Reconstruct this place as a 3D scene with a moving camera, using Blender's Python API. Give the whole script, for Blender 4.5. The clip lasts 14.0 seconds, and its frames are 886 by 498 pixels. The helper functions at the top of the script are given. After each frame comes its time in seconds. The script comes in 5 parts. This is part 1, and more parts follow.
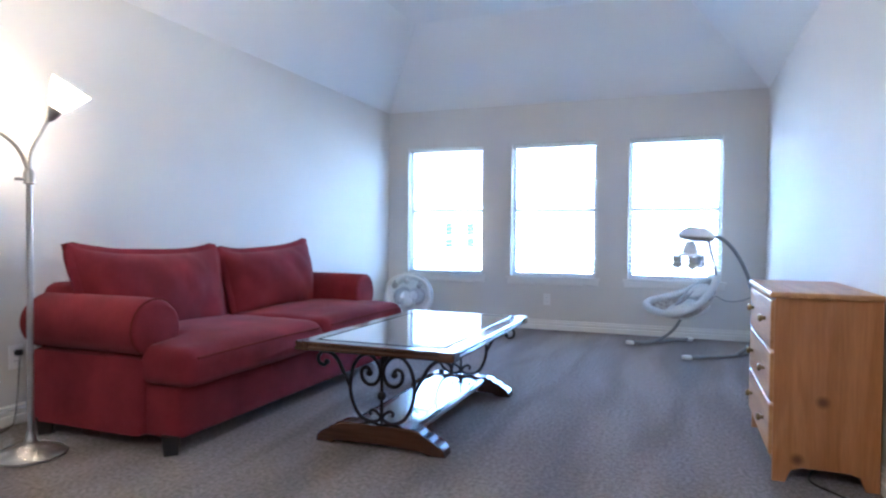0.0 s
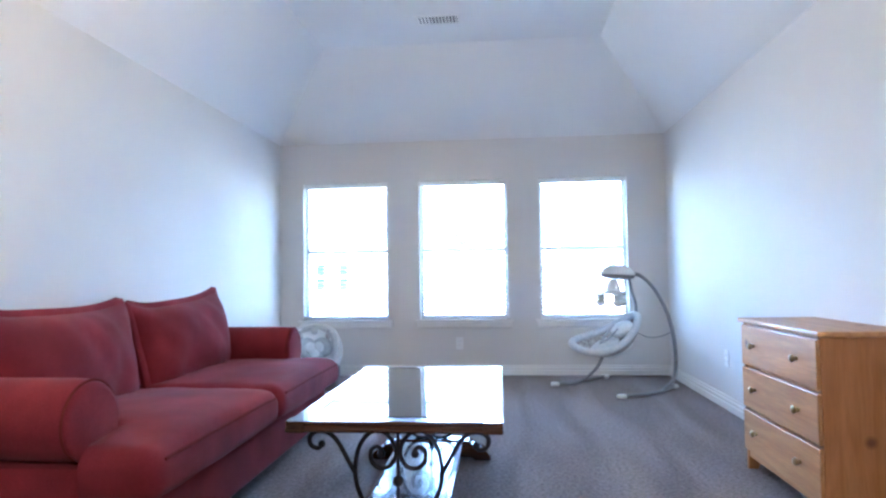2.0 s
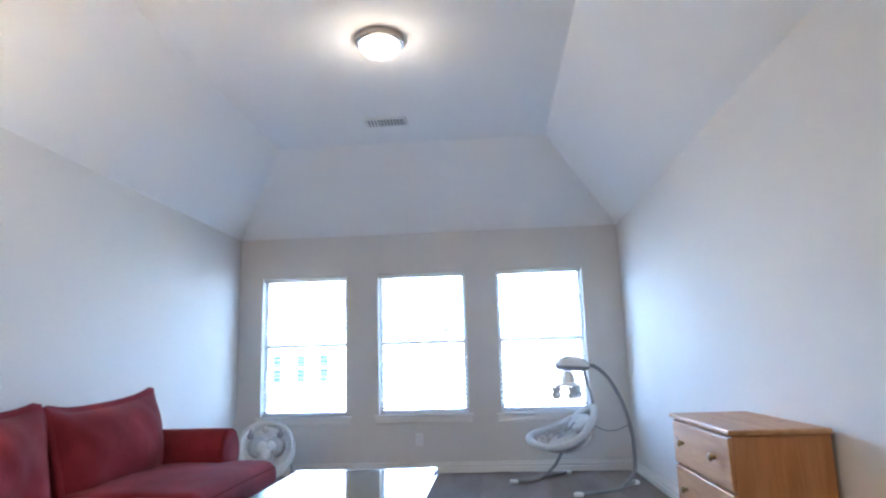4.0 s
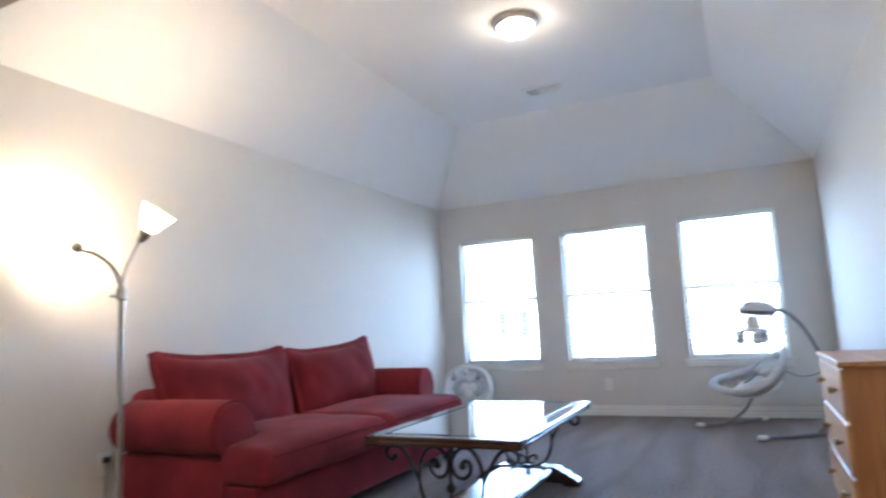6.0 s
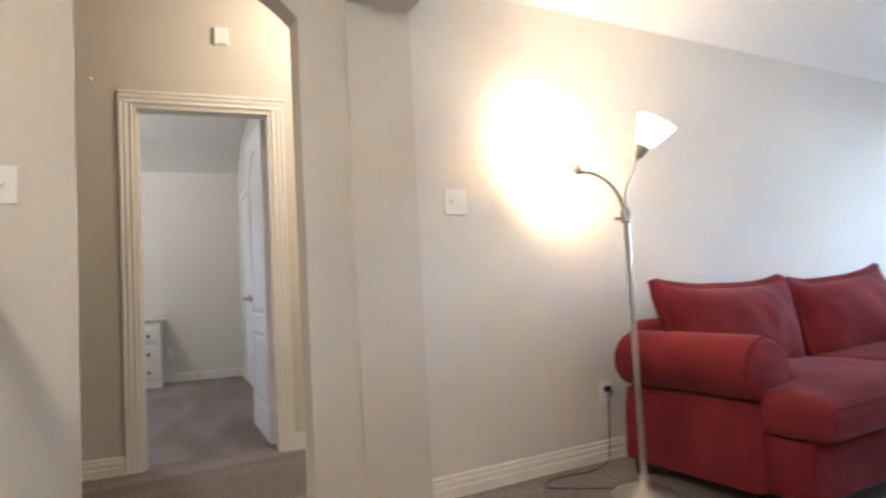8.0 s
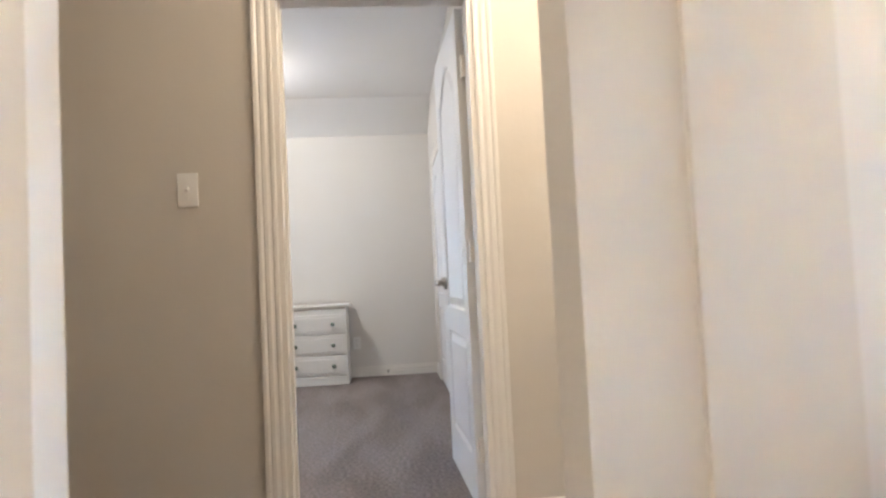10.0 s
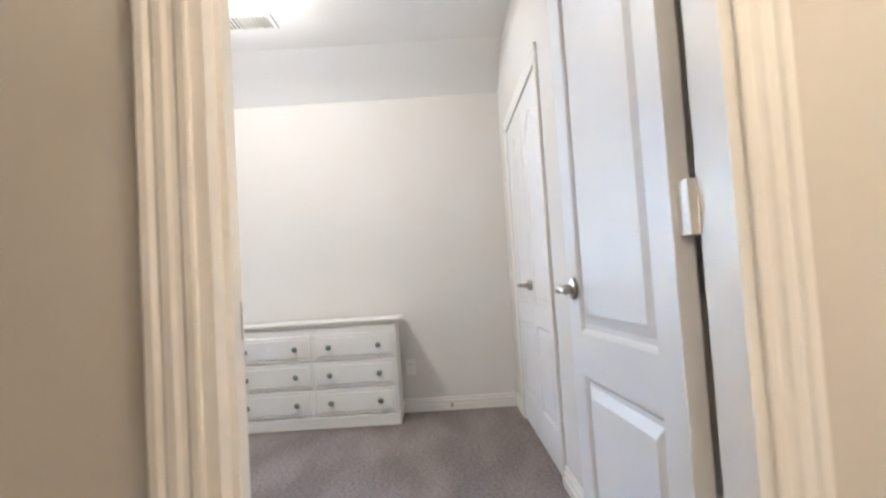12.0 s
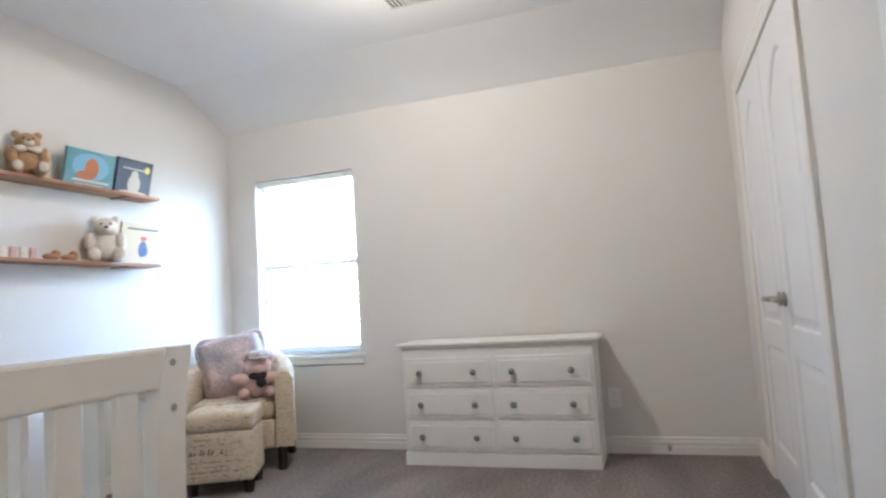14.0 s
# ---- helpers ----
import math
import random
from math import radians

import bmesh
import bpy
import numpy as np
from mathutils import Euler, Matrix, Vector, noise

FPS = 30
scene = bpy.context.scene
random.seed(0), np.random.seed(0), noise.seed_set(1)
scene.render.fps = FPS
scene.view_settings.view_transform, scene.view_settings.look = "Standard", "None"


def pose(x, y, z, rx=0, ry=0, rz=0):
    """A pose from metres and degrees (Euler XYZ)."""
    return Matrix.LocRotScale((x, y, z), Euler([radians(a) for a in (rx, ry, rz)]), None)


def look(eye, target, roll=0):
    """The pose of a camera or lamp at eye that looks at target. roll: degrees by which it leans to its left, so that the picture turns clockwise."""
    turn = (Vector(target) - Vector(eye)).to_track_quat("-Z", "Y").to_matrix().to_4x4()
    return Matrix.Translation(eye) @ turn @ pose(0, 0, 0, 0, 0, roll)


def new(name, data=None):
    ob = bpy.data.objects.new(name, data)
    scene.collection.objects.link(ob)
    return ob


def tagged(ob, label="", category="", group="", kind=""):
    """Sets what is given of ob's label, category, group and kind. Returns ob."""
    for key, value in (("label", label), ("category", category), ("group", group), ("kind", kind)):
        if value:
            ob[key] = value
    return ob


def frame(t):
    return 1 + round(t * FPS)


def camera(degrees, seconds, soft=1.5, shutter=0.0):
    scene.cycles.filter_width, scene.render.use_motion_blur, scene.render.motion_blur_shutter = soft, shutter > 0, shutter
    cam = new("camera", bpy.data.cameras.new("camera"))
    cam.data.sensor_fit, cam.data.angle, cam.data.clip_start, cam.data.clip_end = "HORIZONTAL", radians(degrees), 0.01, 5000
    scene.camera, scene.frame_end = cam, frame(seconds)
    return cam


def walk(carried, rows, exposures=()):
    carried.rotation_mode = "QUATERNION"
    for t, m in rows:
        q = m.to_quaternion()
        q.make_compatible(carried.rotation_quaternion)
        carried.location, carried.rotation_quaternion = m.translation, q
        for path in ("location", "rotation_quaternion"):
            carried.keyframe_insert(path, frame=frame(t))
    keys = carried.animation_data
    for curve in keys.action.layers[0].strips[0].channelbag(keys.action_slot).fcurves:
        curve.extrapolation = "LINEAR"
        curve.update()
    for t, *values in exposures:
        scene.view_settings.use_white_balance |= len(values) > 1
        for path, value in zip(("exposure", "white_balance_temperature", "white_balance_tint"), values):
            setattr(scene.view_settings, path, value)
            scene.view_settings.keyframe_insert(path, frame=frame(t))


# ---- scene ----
cam = camera(71.0, 14.0, soft=2.3, shutter=0.4)
PATH = [
    (0, (0.711, 0.088, 0.95), (-0.002, 1.956, 0.907), 0.5),
    (0.5, (0.557, 0.186, 0.959), (-0.018, 2.101, 0.942), 0.2),
    (1, (0.295, 0.278, 0.953), (-0.126, 2.233, 0.984), 0.0),
    (1.5, (0.035, 0.306, 0.958), (-0.279, 2.281, 1.018), -0.3),
    (2, (-0.146, 0.313, 0.978), (-0.329, 2.303, 1.061), -0.8),
    (2.5, (-0.188, 0.363, 1.044), (-0.305, 2.351, 1.228), -1.2),
    (3, (-0.143, 0.38, 1.08), (-0.254, 2.342, 1.452), -1.4),
    (5.5, (0.697, 0.035, 0.926), (0.164, 1.939, 1.221), -3.0),
    (6, (0.741, -0.046, 0.947), (-0.111, 1.745, 1.2), -2.9),
    (6.5, (0.697, -0.112, 0.93), (-0.485, 1.486, 1.154), -3.0),
    (7, (0.564, -0.127, 0.91), (-0.887, 1.237, 1.093), -3.0),
    (7.5, (0.327, -0.098, 0.91), (-1.287, 1.076, 1.041), -3.0),
    (8, (0.063, -0.078, 0.927), (-1.675, 0.905, 1.042), -3.0),
    (8.5, (-0.251, -0.001, 0.917), (-2.086, 0.789, 1.015), -2.9),
    (11, (-2.206, 0.312, 0.943), (-4.179, 0.624, 1.045), -3.1),
    (11.5, (-2.554, 0.316, 0.924), (-4.532, 0.596, 1.03), -3.4),
    (12, (-2.877, 0.353, 0.933), (-4.858, 0.606, 1.046), -3.6),
    (12.5, (-3.213, 0.375, 0.956), (-5.194, 0.615, 1.091), -4.1),
    (13, (-3.428, 0.39, 0.954), (-5.415, 0.557, 1.109), -4.4),
    (13.5, (-3.549, 0.45, 0.959), (-5.534, 0.272, 1.124), -4.0),
    (14, (-3.596, 0.461, 0.968), (-5.548, 0.061, 1.139), -3.6),
]
walk(cam, [(t, look(eye, target, roll)) for t, eye, target, roll in PATH],
     [(0.0, 5.95, 4750, 11), (2.2, 6.15, 4900, 11), (3.0, 5.75, 5000, 11), (5.5, 5.9, 5250, 10), (6.5, 5.75, 5350, 10), (8.5, 6.35, 5800, 10), (11.0, 6.78, 5600, 10), (12.0, 6.85, 5650, 10), (13.0, 6.55, 5700, 10), (14.0, 6.35, 5750, 10)])


# ---- world, sun, exposure ----
world = bpy.data.worlds.new("sky")
scene.world = world
world.use_nodes = True
_n = world.node_tree.nodes
_sky = _n.new("ShaderNodeTexSky")
_sky.sky_type = "NISHITA"
_sky.sun_disc = False
_sky.sun_elevation, _sky.sun_rotation = radians(38), radians(150)
_sky.air_density, _sky.dust_density = 1.0, 2.0
world.node_tree.links.new(_sky.outputs[0], _n["Background"].inputs[0])
_n["Background"].inputs[1].default_value = 0.15
sun = new("sun", bpy.data.lights.new("sun", "SUN"))
sun.data.energy, sun.data.angle, sun.data.color = 1.2, radians(12), (1.0, 0.96, 0.90)
sun.matrix_world = look((6, -12, 14), (0, 0, 0))


def point_lamp(name, place, watts, colour, radius=0.04):
    ob = new(name, bpy.data.lights.new(name, "POINT"))
    ob.data.energy, ob.data.color, ob.data.shadow_soft_size = watts, colour, radius
    ob.location = place
    return ob


WARM = (1.0, 0.72, 0.42)
point_lamp("bulb_reading", (-1.782, 2.025, 1.555), 0.56, WARM)
point_lamp("bulb_side", (-2.055, 1.825, 1.437), 0.31, WARM)
point_lamp("bulb_hall", (-3.0, 1.2, 2.58), 0.35, (1.0, 0.78, 0.53), 0.1)
point_lamp("bulb_landing", (-0.3, -1.1, 2.66), 1.0, (1.0, 0.79, 0.54), 0.1)
point_lamp("bulb_bedroom", (-6.2, -0.66, 2.25), 0.20, (1.0, 0.87, 0.71), 0.12)
spot = new("downlight_bedroom", bpy.data.lights.new("downlight_bedroom", "SPOT"))     # added spot: lights the bedroom walls without a hot spot on the ceiling
spot.data.energy, spot.data.color, spot.data.shadow_soft_size = 0.46, (1.0, 0.87, 0.71), 0.06
spot.data.spot_size, spot.data.spot_blend = radians(178), 0.05
spot.location = (-6.08, -0.76, 2.52)
point_lamp("bulb_living", (-0.405, 3.62, 2.74), 0.11, WARM, 0.12)


# ---- materials ----
def nodes_of(m):
    m.use_nodes = True
    t = m.node_tree
    return t, t.nodes["Principled BSDF"]


def surface(name, colour, colour2=None, scale=6.0, rough=0.6, metal=0.0, bump=0.0, bump_scale=120.0, fine=0.0, stretch=(1, 1, 1), detail=4.0, sheen=0.0, coat=0.0):
    """Two-scale procedural surface: a broad colour mottle, a fine grain and a fine relief."""
    m = bpy.data.materials.new(name)
    t, b = nodes_of(m)
    L = t.links.new
    co = t.nodes.new("ShaderNodeTexCoord")
    mp = t.nodes.new("ShaderNodeMapping")
    mp.inputs["Scale"].default_value = stretch
    L(co.outputs["Object"], mp.inputs[0])
    big = t.nodes.new("ShaderNodeTexNoise")
    big.inputs["Scale"].default_value, big.inputs["Detail"].default_value = scale, detail
    L(mp.outputs[0], big.inputs["Vector"])
    mix = t.nodes.new("ShaderNodeMix")
    mix.data_type = "RGBA"
    c2 = colour2 or tuple(c * 0.9 for c in colour)
    mix.inputs["A"].default_value, mix.inputs["B"].default_value = (*colour, 1), (*c2, 1)
    ramp = t.nodes.new("ShaderNodeMapRange")
    ramp.inputs["From Min"].default_value, ramp.inputs["From Max"].default_value = 0.3, 0.7
    L(big.outputs["Fac"], ramp.inputs["Value"])
    L(ramp.outputs[0], mix.inputs["Factor"])
    out = mix.outputs["Result"]
    small = t.nodes.new("ShaderNodeTexNoise")
    small.inputs["Scale"].default_value, small.inputs["Detail"].default_value = bump_scale, 3.0
    L(mp.outputs[0], small.inputs["Vector"])
    if fine:
        mr = t.nodes.new("ShaderNodeMapRange")
        mr.inputs["From Min"].default_value, mr.inputs["From Max"].default_value = 0.3, 0.7
        mr.inputs["To Min"].default_value, mr.inputs["To Max"].default_value = 1 - fine, 1 + fine
        L(small.outputs["Fac"], mr.inputs["Value"])
        mul = t.nodes.new("ShaderNodeMix")
        mul.data_type, mul.blend_type = "RGBA", "MULTIPLY"
        mul.inputs["Factor"].default_value = 1.0
        L(out, mul.inputs["A"])
        L(mr.outputs[0], mul.inputs["B"])
        out = mul.outputs["Result"]
    L(out, b.inputs["Base Color"])
    b.inputs["Roughness"].default_value, b.inputs["Metallic"].default_value = rough, metal
    b.inputs["Sheen Weight"].default_value, b.inputs["Coat Weight"].default_value = sheen, coat
    if rough > 0.84:
        b.inputs["Specular IOR Level"].default_value = 0.12
    if bump:
        bp = t.nodes.new("ShaderNodeBump")
        bp.inputs["Strength"].default_value, bp.inputs["Distance"].default_value = bump, 0.004
        L(small.outputs["Fac"], bp.inputs["Height"])
        L(bp.outputs[0], b.inputs["Normal"])
    return m


def carpet_material(name, turn, sx, sy):
    """Cut-pile carpet: taupe tufts, with the broad strokes that a vacuum cleaner leaves."""
    m = bpy.data.materials.new(name)
    t, b = nodes_of(m)
    L = t.links.new
    co = t.nodes.new("ShaderNodeTexCoord")
    mp = t.nodes.new("ShaderNodeMapping")
    mp.inputs["Rotation"].default_value = (0, 0, radians(turn))
    mp.inputs["Scale"].default_value = (sx, sy, 1)
    L(co.outputs["Object"], mp.inputs[0])
    strokes = t.nodes.new("ShaderNodeTexNoise")
    strokes.inputs["Scale"].default_value, strokes.inputs["Detail"].default_value, strokes.inputs["Distortion"].default_value = 1.5, 1.5, 0.5
    L(mp.outputs[0], strokes.inputs["Vector"])
    tuft = t.nodes.new("ShaderNodeTexNoise")
    tuft.inputs["Scale"].default_value, tuft.inputs["Detail"].default_value = 190.0, 4.0
    L(co.outputs["Object"], tuft.inputs["Vector"])
    clump = t.nodes.new("ShaderNodeTexNoise")
    clump.inputs["Scale"].default_value, clump.inputs["Detail"].default_value = 55.0, 5.0
    L(co.outputs["Object"], clump.inputs["Vector"])
    r1 = t.nodes.new("ShaderNodeMapRange")
    r1.inputs["From Min"].default_value, r1.inputs["From Max"].default_value = 0.38, 0.62
    L(strokes.outputs["Fac"], r1.inputs["Value"])
    mix = t.nodes.new("ShaderNodeMix")
    mix.data_type = "RGBA"
    mix.inputs["A"].default_value, mix.inputs["B"].default_value = (0.200, 0.170, 0.163, 1), (0.278, 0.239, 0.229, 1)
    L(r1.outputs[0], mix.inputs["Factor"])
    add = t.nodes.new("ShaderNodeMath")
    L(tuft.outputs["Fac"], add.inputs[0])
    L(clump.outputs["Fac"], add.inputs[1])
    r2 = t.nodes.new("ShaderNodeMapRange")
    r2.inputs["From Min"].default_value, r2.inputs["From Max"].default_value = 0.75, 1.25
    r2.inputs["To Min"].default_value, r2.inputs["To Max"].default_value = 0.58, 1.42
    L(add.outputs[0], r2.inputs["Value"])
    mul = t.nodes.new("ShaderNodeMix")
    mul.data_type, mul.blend_type = "RGBA", "MULTIPLY"
    mul.inputs["Factor"].default_value = 1.0
    L(mix.outputs["Result"], mul.inputs["A"])
    L(r2.outputs[0], mul.inputs["B"])
    L(mul.outputs["Result"], b.inputs["Base Color"])
    b.inputs["Roughness"].default_value, b.inputs["Sheen Weight"].default_value = 0.95, 0.1
    b.inputs["Specular IOR Level"].default_value = 0.1
    bp = t.nodes.new("ShaderNodeBump")
    bp.inputs["Strength"].default_value, bp.inputs["Distance"].default_value = 0.6, 0.008
    L(add.outputs[0], bp.inputs["Height"])
    L(bp.outputs[0], b.inputs["Normal"])
    return m


def wood_material(name, light, dark, ring=9.0, rough=0.4, along=2, knots=False, coat=0.0):
    """Sawn wood: bands stretched along one axis, fine pores, and knots where the boards have them."""
    m = bpy.data.materials.new(name)
    t, b = nodes_of(m)
    L = t.links.new
    co = t.nodes.new("ShaderNodeTexCoord")
    mp = t.nodes.new("ShaderNodeMapping")
    sc = [ring, ring, ring]
    sc[along] = ring * 0.09
    mp.inputs["Scale"].default_value = sc
    L(co.outputs["Object"], mp.inputs[0])
    n1 = t.nodes.new("ShaderNodeTexNoise")
    n1.inputs["Scale"].default_value, n1.inputs["Detail"].default_value, n1.inputs["Distortion"].default_value = 1.6, 5.0, 1.2
    L(mp.outputs[0], n1.inputs["Vector"])
    n2 = t.nodes.new("ShaderNodeTexNoise")
    n2.inputs["Scale"].default_value, n2.inputs["Detail"].default_value = 12.0, 4.0
    L(mp.outputs[0], n2.inputs["Vector"])
    mix = t.nodes.new("ShaderNodeMix")
    mix.data_type = "RGBA"
    mix.inputs["A"].default_value, mix.inputs["B"].default_value = (*light, 1), (*dark, 1)
    r = t.nodes.new("ShaderNodeMapRange")
    r.inputs["From Min"].default_value, r.inputs["From Max"].default_value = 0.35, 0.75
    L(n1.outputs["Fac"], r.inputs["Value"])
    L(r.outputs[0], mix.inputs["Factor"])
    mul = t.nodes.new("ShaderNodeMix")
    mul.data_type, mul.blend_type = "RGBA", "MULTIPLY"
    mul.inputs["Factor"].default_value = 1.0
    r2 = t.nodes.new("ShaderNodeMapRange")
    r2.inputs["To Min"].default_value, r2.inputs["To Max"].default_value = 0.78, 1.18
    L(n2.outputs["Fac"], r2.inputs["Value"])
    L(mix.outputs["Result"], mul.inputs["A"])
    L(r2.outputs[0], mul.inputs["B"])
    out = mul.outputs["Result"]
    if knots:
        k = t.nodes.new("ShaderNodeTexVoronoi")
        k.inputs["Scale"].default_value = 4.2
        L(co.outputs["Object"], k.inputs["Vector"])
        rk = t.nodes.new("ShaderNodeMapRange")
        rk.inputs["From Min"].default_value, rk.inputs["From Max"].default_value = 0.05, 0.13
        rk.inputs["To Min"].default_value, rk.inputs["To Max"].default_value = 0.85, 0.0
        L(k.outputs["Distance"], rk.inputs["Value"])
        mk = t.nodes.new("ShaderNodeMix")
        mk.data_type = "RGBA"
        mk.inputs["B"].default_value = (0.10, 0.03, 0.012, 1)
        L(out, mk.inputs["A"])
        L(rk.outputs[0], mk.inputs["Factor"])
        out = mk.outputs["Result"]
    L(out, b.inputs["Base Color"])
    b.inputs["Roughness"].default_value, b.inputs["Coat Weight"].default_value = rough, coat
    bp = t.nodes.new("ShaderNodeBump")
    bp.inputs["Strength"].default_value, bp.inputs["Distance"].default_value = 0.15, 0.002
    L(n2.outputs["Fac"], bp.inputs["Height"])
    L(bp.outputs[0], b.inputs["Normal"])
    return m


def glow(name, colour, strength):
    m = bpy.data.materials.new(name)
    t, b = nodes_of(m)
    b.inputs["Base Color"].default_value = (*colour, 1)
    b.inputs["Emission Color"].default_value = (*colour, 1)
    b.inputs["Emission Strength"].default_value = strength
    return m


def translucent(name, colour, share=0.5, rough=0.5):
    m = bpy.data.materials.new(name)
    t, b = nodes_of(m)
    b.inputs["Base Color"].default_value = (*colour, 1)
    b.inputs["Roughness"].default_value = rough
    tr = t.nodes.new("ShaderNodeBsdfTranslucent")
    tr.inputs[0].default_value = (*colour, 1)
    mx = t.nodes.new("ShaderNodeMixShader")
    mx.inputs[0].default_value = share
    t.links.new(b.outputs[0], mx.inputs[1])
    t.links.new(tr.outputs[0], mx.inputs[2])
    t.links.new(mx.outputs[0], t.nodes["Material Output"].inputs[0])
    return m


def glass_material(name, rough=0.0):
    m = bpy.data.materials.new(name)
    t, b = nodes_of(m)
    b.inputs["Base Color"].default_value = (0.97, 1.0, 0.99, 1)
    b.inputs["Transmission Weight"].default_value, b.inputs["Roughness"].default_value, b.inputs["IOR"].default_value = 1.0, rough, 1.45
    return m


def script_fabric():
    """Cream linen printed with faded brown lines of script."""
    m = surface("script_fabric", (0.72, 0.63, 0.49), (0.65, 0.55, 0.41), 9, 0.9, bump=0.3, bump_scale=320, fine=0.1)
    t = m.node_tree
    b = t.nodes["Principled BSDF"]
    L = t.links.new
    src = b.inputs["Base Color"].links[0].from_socket
    co = t.nodes.new("ShaderNodeTexCoord")
    mp = t.nodes.new("ShaderNodeMapping")
    mp.inputs["Scale"].default_value = (9, 9, 26)
    L(co.outputs["Object"], mp.inputs[0])
    n = t.nodes.new("ShaderNodeTexNoise")
    n.inputs["Scale"].default_value, n.inputs["Detail"].default_value, n.inputs["Distortion"].default_value = 2.2, 3.0, 2.5
    L(mp.outputs[0], n.inputs["Vector"])
    r = t.nodes.new("ShaderNodeMapRange")
    r.inputs["From Min"].default_value, r.inputs["From Max"].default_value = 0.57, 0.62
    r.inputs["To Max"].default_value = 0.5
    L(n.outputs["Fac"], r.inputs["Value"])
    mx = t.nodes.new("ShaderNodeMix")
    mx.data_type = "RGBA"
    mx.inputs["B"].default_value = (0.14, 0.09, 0.06, 1)
    L(src, mx.inputs["A"])
    L(r.outputs[0], mx.inputs["Factor"])
    L(mx.outputs["Result"], b.inputs["Base Color"])
    return m


WALL = surface("wall_paint", (0.75, 0.725, 0.69), (0.73, 0.705, 0.67), 1.5, 0.75, bump=0.12, bump_scale=70)
BEIGE = surface("hall_paint", (0.68, 0.640, 0.585), (0.66, 0.620, 0.565), 1.5, 0.75, bump=0.12, bump_scale=70)
CEIL = surface("ceiling_paint", (0.87, 0.86, 0.85), (0.85, 0.84, 0.83), 1.5, 0.85, bump=0.15, bump_scale=60)
TRIM = surface("trim_paint", (0.85, 0.825, 0.785), (0.83, 0.805, 0.765), 3, 0.35, bump=0.03, bump_scale=40)
DOORW = surface("door_paint", (0.82, 0.82, 0.83), (0.80, 0.80, 0.81), 3, 0.4, bump=0.04, bump_scale=30)
WHITE = surface("white_lacquer", (0.84, 0.83, 0.80), (0.82, 0.81, 0.78), 4, 0.38, bump=0.02, bump_scale=40)
PLASTIC = surface("white_plastic", (0.87, 0.865, 0.85), (0.85, 0.845, 0.83), 8, 0.4)
CARPET = carpet_material("carpet", 8, 2.6, 0.42)
CARPET2 = carpet_material("carpet_bedroom", -6, 0.6, 2.3)
RED = surface("red_microsuede", (0.245, 0.030, 0.040), (0.150, 0.018, 0.025), 4.0, 0.95, bump=0.2, bump_scale=260, fine=0.12, sheen=0.06)
REDCORD = surface("red_piping", (0.16, 0.022, 0.022), None, 9, 0.85)
BLACKWOOD = surface("black_wood", (0.02, 0.016, 0.014), None, 9, 0.4)
WALNUT = wood_material("dark_walnut", (0.085, 0.034, 0.018), (0.028, 0.012, 0.008), 9, 0.22, along=1, coat=0.5)
WALNUTX = wood_material("dark_walnut_cross", (0.085, 0.034, 0.018), (0.028, 0.012, 0.008), 9, 0.25, along=0, coat=0.4)
IRON = surface("wrought_iron", (0.018, 0.016, 0.016), (0.035, 0.03, 0.028), 30, 0.42, 0.6, bump=0.2, bump_scale=90)
PINE = wood_material("knotty_pine", (0.52, 0.225, 0.075), (0.37, 0.14, 0.04), 10, 0.42, along=2, knots=True, coat=0.15)
PINEY = wood_material("knotty_pine_flat", (0.58, 0.30, 0.11), (0.42, 0.19, 0.06), 10, 0.42, along=1, knots=True, coat=0.15)
OAK = wood_material("shelf_wood", (0.46, 0.24, 0.13), (0.30, 0.14, 0.07), 9, 0.5, along=0)
BRASS = surface("aged_brass", (0.42, 0.30, 0.14), (0.25, 0.17, 0.09), 40, 0.3, 1.0)
NICKEL = surface("brushed_nickel", (0.46, 0.44, 0.41), (0.38, 0.36, 0.34), 30, 0.32, 1.0)
LAMPGREY = surface("lamp_silver", (0.42, 0.41, 0.40), (0.36, 0.35, 0.35), 20, 0.4, 0.7)
GREYTUBE = surface("grey_tube", (0.26, 0.26, 0.27), (0.22, 0.22, 0.23), 20, 0.45)
SOFTWHITE = surface("soft_white_cloth", (0.72, 0.73, 0.74), (0.62, 0.64, 0.66), 22, 0.9, bump=0.4, bump_scale=120, fine=0.12)
PRINTCLOTH = surface("printed_cloth", (0.70, 0.68, 0.66), (0.30, 0.26, 0.26), 32, 0.9, bump=0.3, bump_scale=120)
GREYCLOTH = surface("grey_cloth", (0.50, 0.52, 0.55), (0.38, 0.40, 0.44), 20, 0.9, bump=0.3, bump_scale=200)
SCRIPT = script_fabric()
INK = surface("faded_ink", (0.16, 0.11, 0.075), (0.26, 0.20, 0.14), 40, 0.9)
FURPINK = surface("pink_grey_fleece", (0.70, 0.54, 0.50), (0.27, 0.28, 0.32), 6, 0.95, bump=0.9, bump_scale=70, fine=0.25, sheen=0.4)
FURWHITE = surface("cream_plush", (0.84, 0.79, 0.71), (0.76, 0.70, 0.61), 18, 0.95, bump=0.9, bump_scale=110, fine=0.15, sheen=0.4)
FURBROWN = surface("brown_plush", (0.54, 0.35, 0.20), (0.42, 0.26, 0.14), 18, 0.95, bump=0.9, bump_scale=110, fine=0.18, sheen=0.4)
PINKPLUSH = surface("pink_plush", (0.72, 0.52, 0.47), (0.62, 0.42, 0.38), 18, 0.95, bump=0.7, bump_scale=110)
